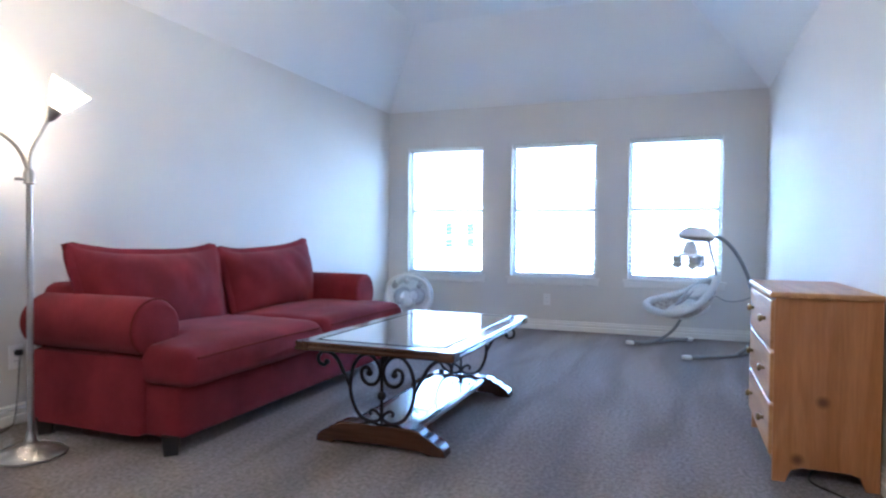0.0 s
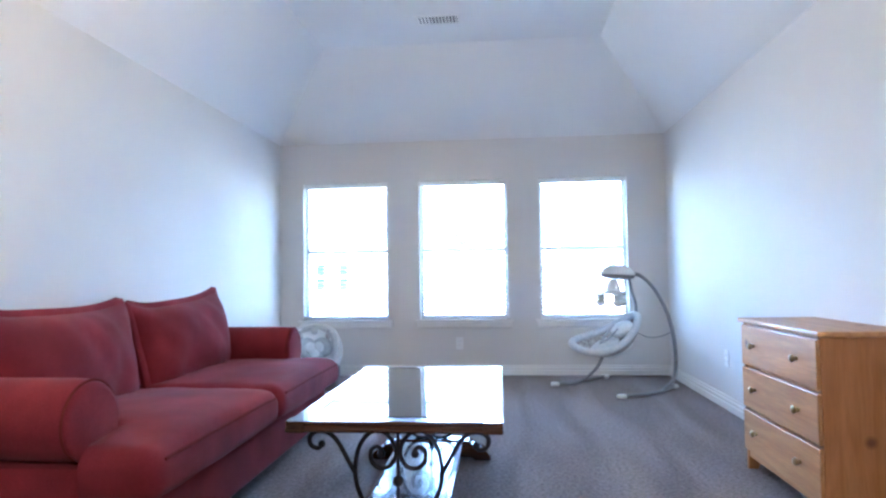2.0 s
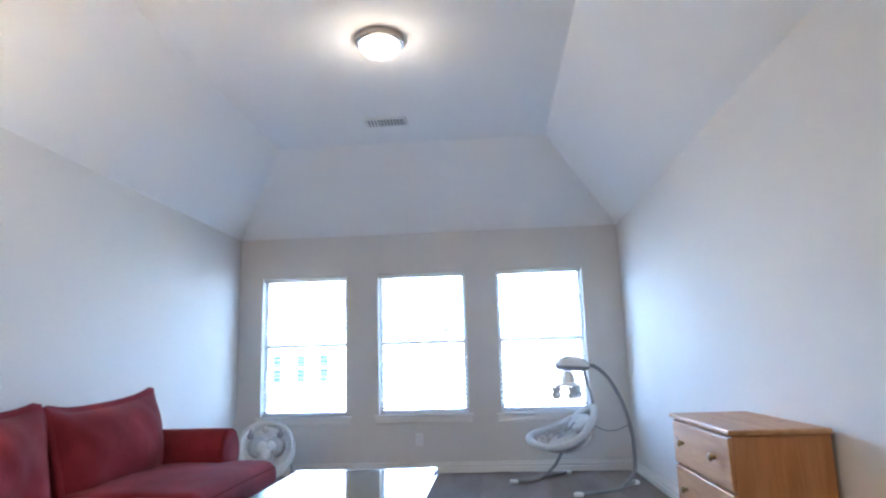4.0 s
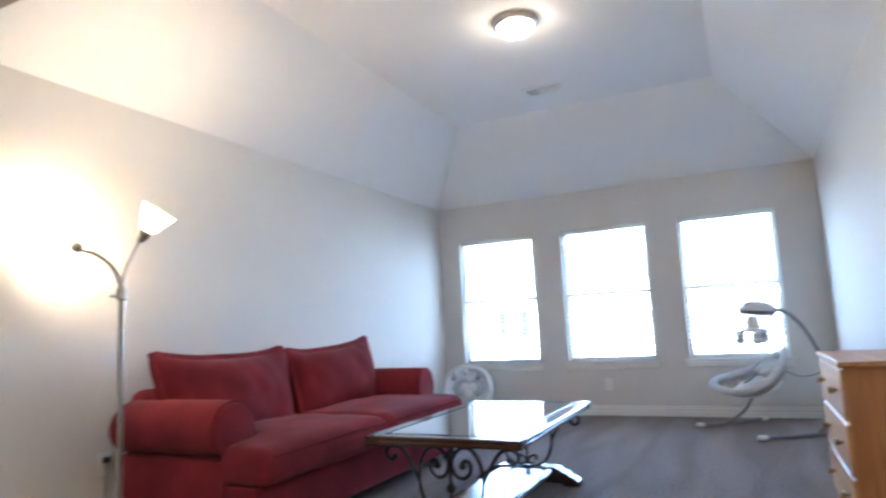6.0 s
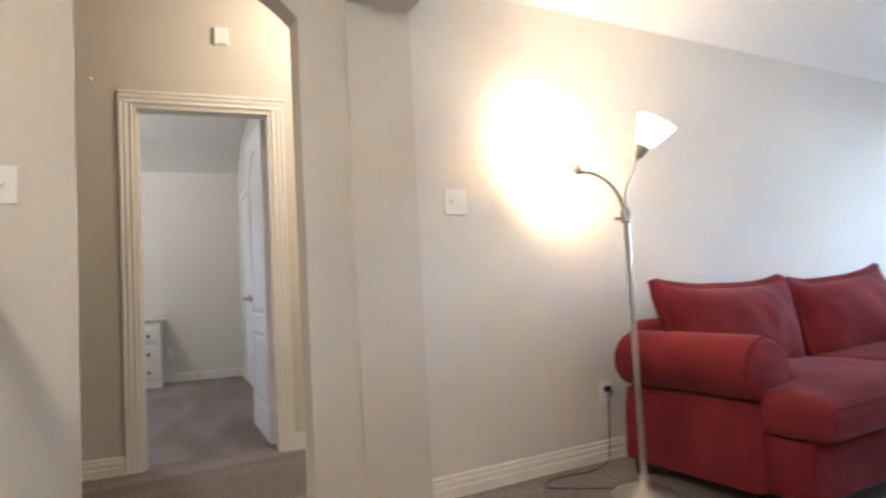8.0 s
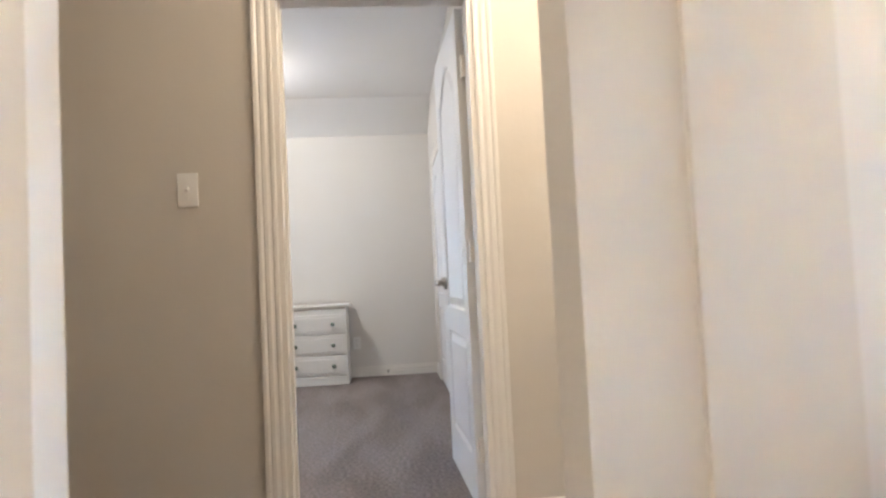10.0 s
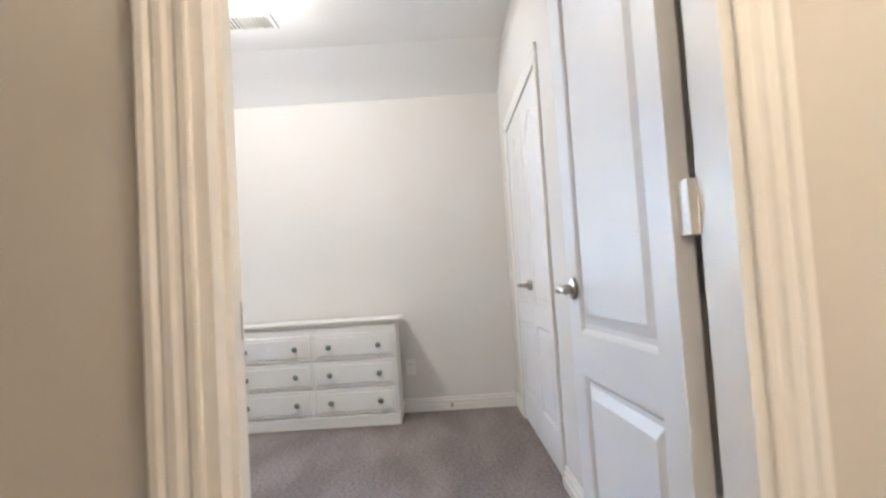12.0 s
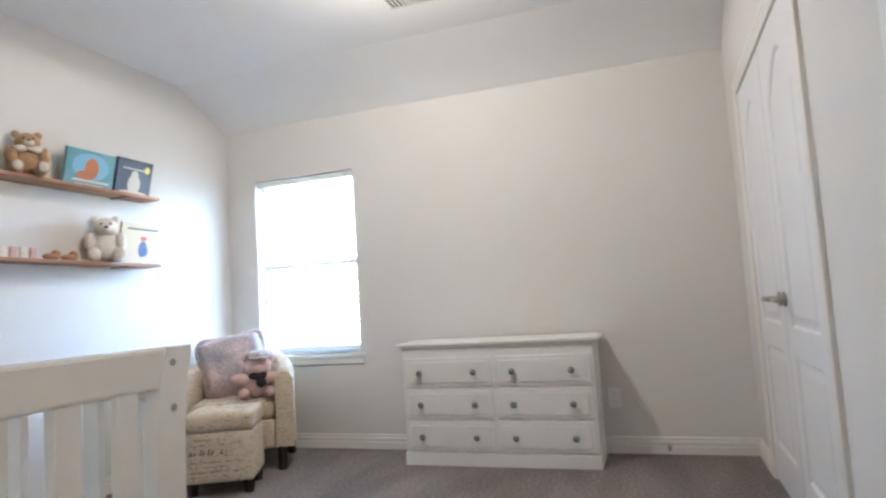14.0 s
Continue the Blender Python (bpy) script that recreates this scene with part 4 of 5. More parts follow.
# ---- plates on the walls ----
def plate(name, at, turn, w, h, label, category, kind_):
    """A moulded plate; local -y is out of the wall."""
    th = thing(name, at, turn, label, category)
    part("plate", block(-w / 2, w / 2, -0.006, 0, -h / 2, h / 2, 0.0025), PLASTIC, th)
    if kind_ == "outlet":
        for z in (-0.022, 0.022):
            o = part("socket", block(-0.016, 0.016, -0.0075, -0.006, z - 0.014, z + 0.014, 0.002), PLASTIC, th)
            part("slots", blocks((-0.008, -0.006, -0.008, -0.0074, z - 0.004, z + 0.006), (0.006, 0.008, -0.008, -0.0074, z - 0.004, z + 0.006)), BLACK, o)
    elif kind_.startswith("toggle"):
        k = int(kind_[-1])
        for i in range(k):
            x = (i - (k - 1) / 2) * 0.046
            part("toggle", moved(block(-0.005, 0.005, -0.018, 0, -0.009, 0.009, 0.002), pose(x, -0.005, 0, 18 if i % 2 else -18)), PLASTIC, th)
            for z in (-0.03, 0.03):
                part("screw", lathe([(0.0035, 0), (0.003, -0.0012), (0.0005, -0.0015)], 8, (x, -0.006, z), "y"), PLASTIC, th)
    return th


plate("wall_outlet", (XW, 2.195, 0.334), 90, 0.072, 0.118, "white outlet plate with a black plug, behind the lamp", "outlet", "outlet")
tagged(part("plug", block(XW + 0.008, XW + 0.034, 2.180, 2.212, 0.341, 0.369, 0.005), BLACK), "black plug in the wall outlet", "plug")
plate("light_switch", (XW, 1.364, 1.30), 90, 0.118, 0.118, "white double switch plate beside the lamp glow", "switch", "toggle2")
plate("wall_outlet", (-0.555, YN, 0.307), 0, 0.072, 0.118, "white outlet plate under the middle window", "outlet", "outlet")
plate("wall_outlet", (XE, 4.9, 0.36), -90, 0.072, 0.118, "white outlet plate on the wall near the baby swing", "outlet", "outlet")
plate("wall_outlet", (XE, 2.42, 0.33), -90, 0.072, 0.118, "white outlet plate beside the pine dresser", "outlet", "outlet")
tagged(part("wall_adapter", block(XE - 0.045, XE - 0.0085, 2.45, 2.51, 0.33, 0.39, 0.006), BLACK), "black power adapter on the wall beside the dresser", "adapter")
cb = smooth_line([(XE - 0.03, 2.48, 0.33), (XE - 0.05, 2.50, 0.12), (XE - 0.08, 2.60, 0.008), (1.28, 2.72, 0.006), (1.20, 2.84, 0.006), (1.24, 2.98, 0.006), (1.34, 3.05, 0.006)], 8)
tagged(part("power_cord", tube(cb, 0.004, 6), BLACK, smooth=True), "black power cord running under the pine dresser", "cord")
plate("light_switch", (XA1, -0.324, 1.32), 90, 0.080, 0.124, "white single switch plate by the stair rail", "switch", "toggle1")
plate("light_switch", (XH, -0.189, 1.292), 90, 0.074, 0.122, "white single switch plate on the hall wall", "switch", "toggle1")
plate("wall_outlet", (XH, 1.186, 0.37), 90, 0.076, 0.118, "white outlet plate low on the hall wall", "outlet", "outlet")
plate("wall_outlet", (BX, 0.165, 0.33), 90, 0.072, 0.118, "white outlet plate beside the white dresser", "outlet", "outlet")
ch = plate("door_chime", (XH, 0.606, 2.464), 90, 0.088, 0.112, "white plastic chime box above the door", "chime", "plain")
part("cover", block(-0.036, 0.036, -0.022, -0.006, -0.048, 0.048, 0.005), PLASTIC, ch)
tagged(part("wall_hook", lathe([(0.006, 0), (0.012, 0.004), (0.004, 0.010), (0.001, 0.014)], 10, (XH, -0.074, 2.155), "x"), PLASTIC), "small white hook on the hall wall", "hook")
tagged(part("door_stop", join(lathe([(0.012, 0), (0.010, 0.006), (0.005, 0.008), (0.005, 0.06), (0.009, 0.062), (0.009, 0.074), (0.001, 0.076)], 10, (BX + 0.016, 0.456, 0.045), "x"), block(BX + 0.0165, BX + 0.018, 0.446, 0.466, 0.035, 0.055)), NICKEL), "spring door stop on the bedroom baseboard", "door stop")


# ---- stair rail ----
def stair_rail():
    y = -0.404
    th = thing("stair_rail", (0, 0, 0), 0, "dark wooden handrail on twisted iron balusters beside the arch", "railing")
    part("rosette", lathe([(0.064, 0), (0.064, 0.008), (0.052, 0.016), (0.046, 0.018), (0.040, 0.026), (0.001, 0.027)], 28, (XA1, y, 1.018), "x"), RAILM, th, "round dark wooden rosette", True)
    prof = [(-0.026, -0.030), (0.026, -0.030), (0.030, -0.010), (0.030, 0.012), (0.020, 0.028), (0, 0.033), (-0.020, 0.028), (-0.030, 0.012), (-0.030, -0.010)]
    part("handrail", strip(prof, (XA1 + 0.026, y, 1.012), (-0.95, y, 1.012), (0, 0, 1), (0, 1, 0)), RAILM, th)
    part("newel", block(-0.95, -0.86, y - 0.045, y + 0.045, 0, 1.12, 0.006), RAILM, th)
    part("shoe_rail", block(XA1 + 0.004, -0.952, y - 0.03, y + 0.03, 0.0, 0.035, 0.004), RAILM, th)
    x = XA1 + 0.055
    while x < -0.99:
        tw = [(x + 0.003 * math.cos(k * 0.8), y + 0.003 * math.sin(k * 0.8), 0.30 + k * 0.012) for k in range(34)]
        part("baluster", tube([(x, y, 0.034), (x, y, 0.15)] + tw + [(x, y, 0.72), (x, y, 0.985)], 0.0065, 6), IRON, th, "twisted iron baluster")
        x += 0.105


stair_rail()


# ---- baby swing ----
def baby_swing():
    th = thing("baby_swing", (0, 0, 0), 0, "white and grey baby swing with a hanging toy mobile", "baby swing")
    foot = lambda a: lathe([(0.012, 0), (0.024, 0.004), (0.026, 0.016), (0.020, 0.034), (0.010, 0.038)], 12, a)
    f1, f2, r1, r2 = (0.31, 5.817), (0.774, 5.272), (0.80, 6.22), (1.285, 5.72)
    legs = (((*f1, 0.02), (0.50, 5.80, 0.035), (0.66, 5.84, 0.14), (0.76, 5.90, 0.30)), ((*r1, 0.02), (0.62, 6.05, 0.02), (0.45, 5.90, 0.022), (*f1, 0.022)),
            ((*f2, 0.02), (0.98, 5.36, 0.02), (1.15, 5.50, 0.022), (*r2, 0.022)))
    for L3 in legs:
        part("leg_tube", tube(smooth_line(L3, 8), 0.014, 10), GREYTUBE, th, smooth=True)
    post = [(1.14, 5.50, 0.02), (1.24, 5.56, 0.10), (1.28, 5.62, 0.24), (1.27, 5.64, 0.45), (1.22, 5.66, 0.66), (1.13, 5.67, 0.84), (1.03, 5.68, 0.945), (0.95, 5.68, 0.965)]
    part("arch_post", tube(smooth_line(post, 8), 0.016, 10), GREYTUBE, th, "bent grey tube that carries the motor", True)
    for x, y in (f1, f2, r1, r2):
        part("rubber_foot", pillow(0.075, 0.05, 0.034, 0.016, 6), PLASTIC, th, "white plastic foot", True).location = (x, y, 0.018)
    hub = part("motor_housing", moved(lathe([(0.001, 0.075), (0.06, 0.072), (0.115, 0.045), (0.145, 0.008), (0.142, -0.004), (0.10, -0.018)], 26), pose(0.835, 5.66, 0.965, 0, 4, 0) @ Matrix.Diagonal((1, 0.8, 1, 1))), PLASTIC, th, "white domed motor housing", True)
    part("underside", moved(lathe([(0.142, -0.006), (0.135, -0.03), (0.09, -0.042), (0.001, -0.044)], 26), pose(0.835, 5.66, 0.965, 0, 4, 0) @ Matrix.Diagonal((1, 0.8, 1, 1))), GREYTUBE, hub, "grey underside", True)
    part("button_ring", moved(lathe([(0.03, 0.064), (0.034, 0.074), (0.02, 0.080), (0.001, 0.081)], 18), pose(0.80, 5.63, 0.965, 0, -14, 0)), surface("green_button", (0.32, 0.50, 0.36), None, 20, 0.5), hub, "pale green control ring", True)
    mob = part("mobile_hub", lathe([(0.03, 0.92), (0.05, 0.88), (0.055, 0.85), (0.058, 0.825), (0.105, 0.812), (0.108, 0.802), (0.05, 0.795), (0.001, 0.79)], 18, (0.79, 5.63, 0)), PLASTIC, th, "white mobile hub", True)
    for k in range(3):
        a = 0.7 + k * 2.1
        x, y = 0.79 + 0.105 * math.cos(a), 5.63 + 0.105 * math.sin(a)
        part("mobile_arm", tube(smooth_line([(0.79, 5.63, 0.80), (0.79 + 0.07 * math.cos(a), 5.63 + 0.07 * math.sin(a), 0.815), (x, y, 0.79)], 6), 0.006, 6), GREYTUBE, mob, smooth=True)
        toy = part("hanging_toy", blob([(x, y, 0.765, 0.036, 0.034, 0.03), (x, y, 0.728, 0.042, 0.038, 0.034), (x + 0.026, y, 0.788, 0.013, 0.012, 0.014), (x - 0.026, y, 0.788, 0.013, 0.012, 0.014)]), SOFTWHITE, mob, "small plush hanging toy", True)
    # seat hung from a side arm
    part("swing_arm", tube(smooth_line([(0.93, 5.68, 0.94), (0.955, 5.70, 0.82), (0.985, 5.70, 0.70), (0.98, 5.70, 0.55), (0.90, 5.70, 0.44), (0.78, 5.70, 0.37)], 8), 0.013, 10), GREYTUBE, th, smooth=True)
    M = Matrix.Translation((0.735, 5.68, 0.455)) @ pose(0, 0, 0, 0, -24, 0) @ pose(0, 0, 0, 17, 0, 0)
    ring = []
    for i in range(49):
        a = 2 * math.pi * i / 48
        ring.append(M @ Vector((0.295 * math.cos(a), 0.20 * math.sin(a) * (1 - 0.12 * math.cos(a)), 0.045 * math.cos(2 * a))))
    seat = part("seat_rim", tube(ring, 0.030, 12), SOFTWHITE, th, "thick white padded rim", True)
    vs, fs = [], []
    for j in range(9):
        t = j / 8
        for i in range(32):
            a = 2 * math.pi * i / 32
            r = math.cos(t * math.pi / 2) ** 0.7
            vs.append(M @ Vector((0.285 * r * math.cos(a) + 0.02 * t, 0.19 * r * math.sin(a), 0.045 * math.cos(2 * a) * (1 - t) - 0.15 * math.sin(t * math.pi / 2))))
    for j in range(8):
        for i in range(32):
            fs.append((j * 32 + i, j * 32 + (i + 1) % 32, (j + 1) * 32 + (i + 1) % 32, (j + 1) * 32 + i))
    part("seat_shell", (vs, fs), PRINTCLOTH, seat, "patterned cloth seat sling", True)
    part("head_cushion", moved(blob([(0.14, 0, -0.01, 0.10, 0.11, 0.045), (-0.05, 0, -0.08, 0.13, 0.10, 0.03)]), M), SOFTWHITE, seat, "white head cushion", True)
    for s in (-1, 1):
        part("strap", tube(smooth_line([M @ Vector((0.10, s * 0.05, 0.03)), M @ Vector((0.0, s * 0.04, -0.02)), M @ Vector((-0.08, 0, -0.05))], 6), 0.010, 6), GREYCLOTH, seat, "dark harness strap", True)
    part("seat_base", moved(blob([(0.03, 0, -0.15, 0.15, 0.12, 0.04)]), M), PLASTIC, seat, "white plastic seat base", True)
    part("motor_cord", tube(smooth_line([(0.99, 5.70, 0.47), (1.08, 5.69, 0.43), (1.18, 5.67, 0.44), (1.262, 5.645, 0.48)], 6), 0.004, 6), GREYTUBE, th, smooth=True)


baby_swing()


# ---- baby bouncer behind the sofa's end ----
def bouncer():
    th = thing("baby_bouncer", (-1.80, 5.72, 0), 107, "white dotted baby bouncer on a wire frame with a toy bar", "baby bouncer")
    base = [(0.25, -0.2, 0.012), (0.28, 0.0, 0.012), (0.25, 0.2, 0.012), (-0.05, 0.2, 0.012), (-0.3, 0.19, 0.012), (-0.34, 0, 0.012), (-0.3, -0.19, 0.012), (-0.05, -0.2, 0.012), (0.25, -0.2, 0.012)]
    part("wire_base", tube(smooth_line(base, 6), 0.010, 8), GREYTUBE, th, smooth=True)
    for s in (-1, 1):
        part("wire_leg", tube(smooth_line([(-0.30, s * 0.19, 0.014), (-0.16, s * 0.21, 0.06), (0.05, s * 0.21, 0.22), (0.14, s * 0.2, 0.40)], 6), 0.010, 8), GREYTUBE, th, smooth=True)
    M = pose(0, 0, 0.33, 0, -36, 0)
    ring = [M @ Vector((0.33 * math.cos(2 * math.pi * i / 40), 0.215 * math.sin(2 * math.pi * i / 40), 0)) for i in range(41)]
    seat = part("seat_rim", tube(ring, 0.032, 12), SOFTWHITE, th, "quilted white rim", True)
    vs, fs = [], []
    for j in range(8):
        t = j / 7
        for i in range(30):
            a = 2 * math.pi * i / 30
            r = math.cos(t * math.pi / 2) ** 0.6
            vs.append(M @ Vector((0.32 * r * math.cos(a), 0.205 * r * math.sin(a), -0.06 * math.sin(t * math.pi / 2))))
    for j in range(7):
        for i in range(30):
            fs.append((j * 30 + i, j * 30 + (i + 1) % 30, (j + 1) * 30 + (i + 1) % 30, (j + 1) * 30 + i))
    part("seat_sling", (vs, fs), SOFTWHITE, seat, smooth=True)
    part("seat_pad", moved(blob([(0.07, 0.07, -0.035, 0.13, 0.09, 0.035), (0.07, -0.07, -0.035, 0.13, 0.09, 0.035), (-0.06, 0, -0.035, 0.13, 0.075, 0.033)]), M), GREYCLOTH, seat, "grey inner pad", True)
    part("pillow", moved(blob([(0.03, 0.035, -0.005, 0.07, 0.05, 0.03), (0.03, -0.035, -0.005, 0.07, 0.05, 0.03), (-0.05, 0, -0.005, 0.07, 0.045, 0.028)]), M), SOFTWHITE, seat, "white heart-shaped pillow", True)
    bar = part("toy_bar", tube(smooth_line([M @ Vector((-0.05, -0.22, 0)), M @ Vector((0.0, -0.18, 0.20)), M @ Vector((0.0, 0, 0.30)), M @ Vector((0.0, 0.18, 0.20)), M @ Vector((-0.05, 0.22, 0))], 8), 0.011, 8), PLASTIC, th, "white toy bar", True)
    for y in (-0.12, 0, 0.12):
        p = M @ Vector((0.0, y, 0.285 - abs(y) * 0.5))
        part("toy", blob([(p.x, p.y, p.z - 0.05, 0.028, 0.028, 0.03), (p.x, p.y, p.z - 0.015, 0.012, 0.012, 0.02)]), GREYCLOTH if y else SOFTWHITE, bar, smooth=True)


bouncer()


# ---- bedroom: white dresser ----
def white_dresser():
    th = thing("white_dresser", (-7.576, -0.478, 0), 0, "white lacquered six-drawer dresser with green crackle-glass knobs", "dresser")
    # local: front looks to +x
    d, w, h = 0.345, 0.576, 0.728
    part("carcass", block(0, d, -w, w, 0.075, h - 0.035, 0.003), WHITE, th)
    part("plinth", block(0.0, d + 0.010, -w - 0.006, w + 0.006, 0, 0.078, 0.004), WHITE, th)
    part("top", block(-0.005, d + 0.022, -w - 0.030, w + 0.030, h - 0.022, h, 0.007), WHITE, th)
    part("cornice", strip([(0, 0), (0.004, 0), (0.015, 0.014), (0.015, 0.018), (0, 0.018)], (d, -w, h - 0.0405), (d, w, h - 0.0405), (0, 0, 1), (1, 0, 0)), WHITE, th)
    for r in range(3):
        z0 = 0.090 + r * 0.1885
        for s in (-1, 1):
            y0, y1 = (0.012, w - 0.018) if s > 0 else (-w + 0.018, -0.012)
            dr = part("drawer", block(d + 0.0005, d + 0.014, y0, y1, z0, z0 + 0.170, 0.004), WHITE, th)
            part("bevelled_face", block(d + 0.0145, d + 0.020, y0 + 0.022, y1 - 0.022, z0 + 0.022, z0 + 0.148, 0.005), WHITE, dr)
            for q in (0.19, 0.81):
                part("knob", lathe([(0.008, 0), (0.007, 0.010), (0.016, 0.016), (0.019, 0.024), (0.014, 0.031), (0.001, 0.033)], 16, (d + 0.0205, y0 + (y1 - y0) * q, z0 + 0.083), "x"), KNOBG, dr, "green crackle-glass knob", True)


white_dresser()


# ---- tub chair and ottoman ----
def tub_chair():
    th = thing("tub_chair", (-7.13, -2.19, 0), 26, "cream script-print tub armchair in the corner under the window", "armchair")
    # local: front looks to +x
    bm = bmesh.new()
    n = 30
    rings = []
    for i in range(n + 1):
        a = radians(75) + radians(210) * i / n
        if i < 6:
            f = i / 6
            c = Vector((0.25 - 0.25 * f, 0.325 - 0.02 * f))
        elif i > n - 6:
            f = (n - i) / 6
            c = Vector((0.25 - 0.25 * f, -0.325 + 0.02 * f))
        else:
            b = math.pi / 2 + math.pi * (i - 6) / (n - 12)
            c = Vector((0.31 * math.cos(b), 0.305 * math.sin(b)))
        out = Vector((c.x - 0.0, c.y)).normalized() if 6 <= i <= n - 6 else Vector((0, 1 if i < 6 else -1))
        back = max(0.0, -c.x / 0.31)
        top = 0.60 + 0.15 * back ** 1.5 + 0.02 * (1 if 0 < i < n else 0)
        t = 0.055
        sec = [(-t, 0.14), (-t, top - 0.05), (-t * 0.7, top - 0.012), (0, top), (t * 0.7, top - 0.012), (t, top - 0.05), (t, 0.14)]
        rings.append([bm.verts.new((c.x + out.x * o, c.y + out.y * o, z)) for o, z in sec])
    for a, b in zip(rings, rings[1:]):
        for k in range(7):
            bm.faces.new((a[k], a[(k + 1) % 7], b[(k + 1) % 7], b[k]))
    bm.faces.new(rings[0])
    bm.faces.new(list(reversed(rings[-1])))
    part("shell", bm, SCRIPT, th, "curved arms and back in script-print linen", True)
    part("seat_base", pillow(0.50, 0.53, 0.18, 0.03, 8), SCRIPT, th, smooth=True).location = (-0.01, 0, 0.22)
    part("seat_cushion", pillow(0.48, 0.52, 0.13, 0.05, 12), SCRIPT, th, "plump cream seat cushion", True).location = (0.0, 0, 0.37)
    for x in (-0.22, 0.225):
        for y in (-0.30, 0.30):
            part("leg", lathe([(0.026, 0.0), (0.034, 0.145)], 4, (x, y, 0)), BLACKWOOD, th, "black tapered wooden leg")


tub_chair()


def ottoman():
    th = thing("ottoman", (-6.66, -1.93, 0), 25, "cream script-print storage ottoman with dark feet, before the armchair", "ottoman")
    part("body", pillow(0.33, 0.37, 0.27, 0.018, 8), SCRIPT, th, smooth=True).location = (0, 0, 0.205)
    part("lid", pillow(0.35, 0.385, 0.105, 0.035, 12), SCRIPT, th, "padded lid", True).location = (0, 0, 0.392)
    # rows of faded handwriting on the front, as short slanted bars
    rnd = random.Random(4)
    bm = bmesh.new()
    for z, tall, wide in ((0.298, 0.010, 0.5), (0.272, 0.009, 0.8), (0.222, 0.034, 0.62), (0.180, 0.010, 0.9), (0.155, 0.009, 0.7), (0.128, 0.010, 0.85), (0.105, 0.008, 0.5)):
        y = -0.155
        while y < -0.155 + 0.31 * wide:
            d = tall * rnd.uniform(0.18, 0.4)
            h_ = tall * rnd.uniform(0.5, 1.0)
            q = [bm.verts.new((0.1662, y + a, z + b)) for a, b in ((0, 0), (d, 0), (d + h_ * 0.35, h_), (h_ * 0.35, h_))]
            bm.faces.new(q)
            if rnd.random() < 0.6:
                q = [bm.verts.new((0.1663, y + a, z + b)) for a, b in ((0, 0), (tall * 0.7, tall * 0.12), (tall * 0.7, tall * 0.27), (0, tall * 0.15))]
                bm.faces.new(q)
            y += tall * rnd.uniform(0.5, 0.95) + (0.02 if rnd.random() < 0.12 else 0)
    part("script_print", bm, INK, th, "dark brown handwriting print")
    for x in (-0.12, 0.12):
        for y in (-0.15, 0.15):
            part("foot", lathe([(0.026, 0.0), (0.034, 0.076)], 4, (x, y, 0)), BLACKWOOD, th, "dark tapered foot")


ottoman()


def cushion_shape(u, v, w, p):
    q = p.copy()
    q.x *= 0.25 + 0.9 * (1 - v ** 4) * (1 - w ** 4)
    q += 0.02 * Vector((noise.noise(p * 6), noise.noise(p * 6 + Vector((5, 0, 0))), noise.noise(p * 6 + Vector((0, 5, 0)))))
    return q


cu = tagged(part("throw_pillow", pillow(0.21, 0.45, 0.45, 0.08, 20, cushion_shape), FURPINK, smooth=True), "fluffy pink and grey throw pillow leaning in the armchair", "pillow")
cu.location, cu.rotation_euler = (-7.209, -2.276, 0.635), (radians(12), radians(-22), radians(32))
def plush(name, groups, at, turn, label, category, s=1.0):
    """A stuffed toy in one plain mesh: groups of ellipsoids, each in its own cloth."""
    bm = bmesh.new()
    for k, (rows_, cloth) in enumerate(groups):
        n = len(bm.faces)
        join(bm, blob([tuple(v * s for v in r) for r in rows_]))
        bm.faces.ensure_lookup_table()
        for f in bm.faces[n:]:
            f.material_index = k
    ob = tagged(part(name, bm, groups[0][1], smooth=True), label, category)
    for rows_, cloth in groups[1:]:
        ob.data.materials.append(cloth)
    ob.location, ob.rotation_euler = at, (0, 0, radians(turn))
    return ob


plush("plush_toy", [([(0, 0, 0.085, 0.075, 0.085, 0.085), (0.03, 0.02, 0.205, 0.075, 0.08, 0.07), (0.085, 0.02, 0.19, 0.035, 0.04, 0.03), (0.02, 0.09, 0.26, 0.02, 0.028, 0.035), (0.02, -0.05, 0.26, 0.02, 0.028, 0.035),
                      (0.085, 0.09, 0.04, 0.075, 0.035, 0.035), (0.085, -0.07, 0.04, 0.075, 0.035, 0.035), (0.06, 0.10, 0.13, 0.04, 0.06, 0.035), (0.06, -0.09, 0.13, 0.04, 0.06, 0.035)], PINKPLUSH),
                    ([(0.075, 0.02, 0.145, 0.035, 0.06, 0.028), (0.09, 0.035, 0.105, 0.022, 0.03, 0.035)], BLACKCLOTH),
                    ([(0.02, 0.02, 0.268, 0.082, 0.085, 0.035), (0.09, 0.02, 0.255, 0.05, 0.065, 0.012)], PRINTCLOTH)],
      (-7.076, -2.017, 0.436), 36, "pale pink plush toy in striped cap and black scarf, in armchair", "plush toy")


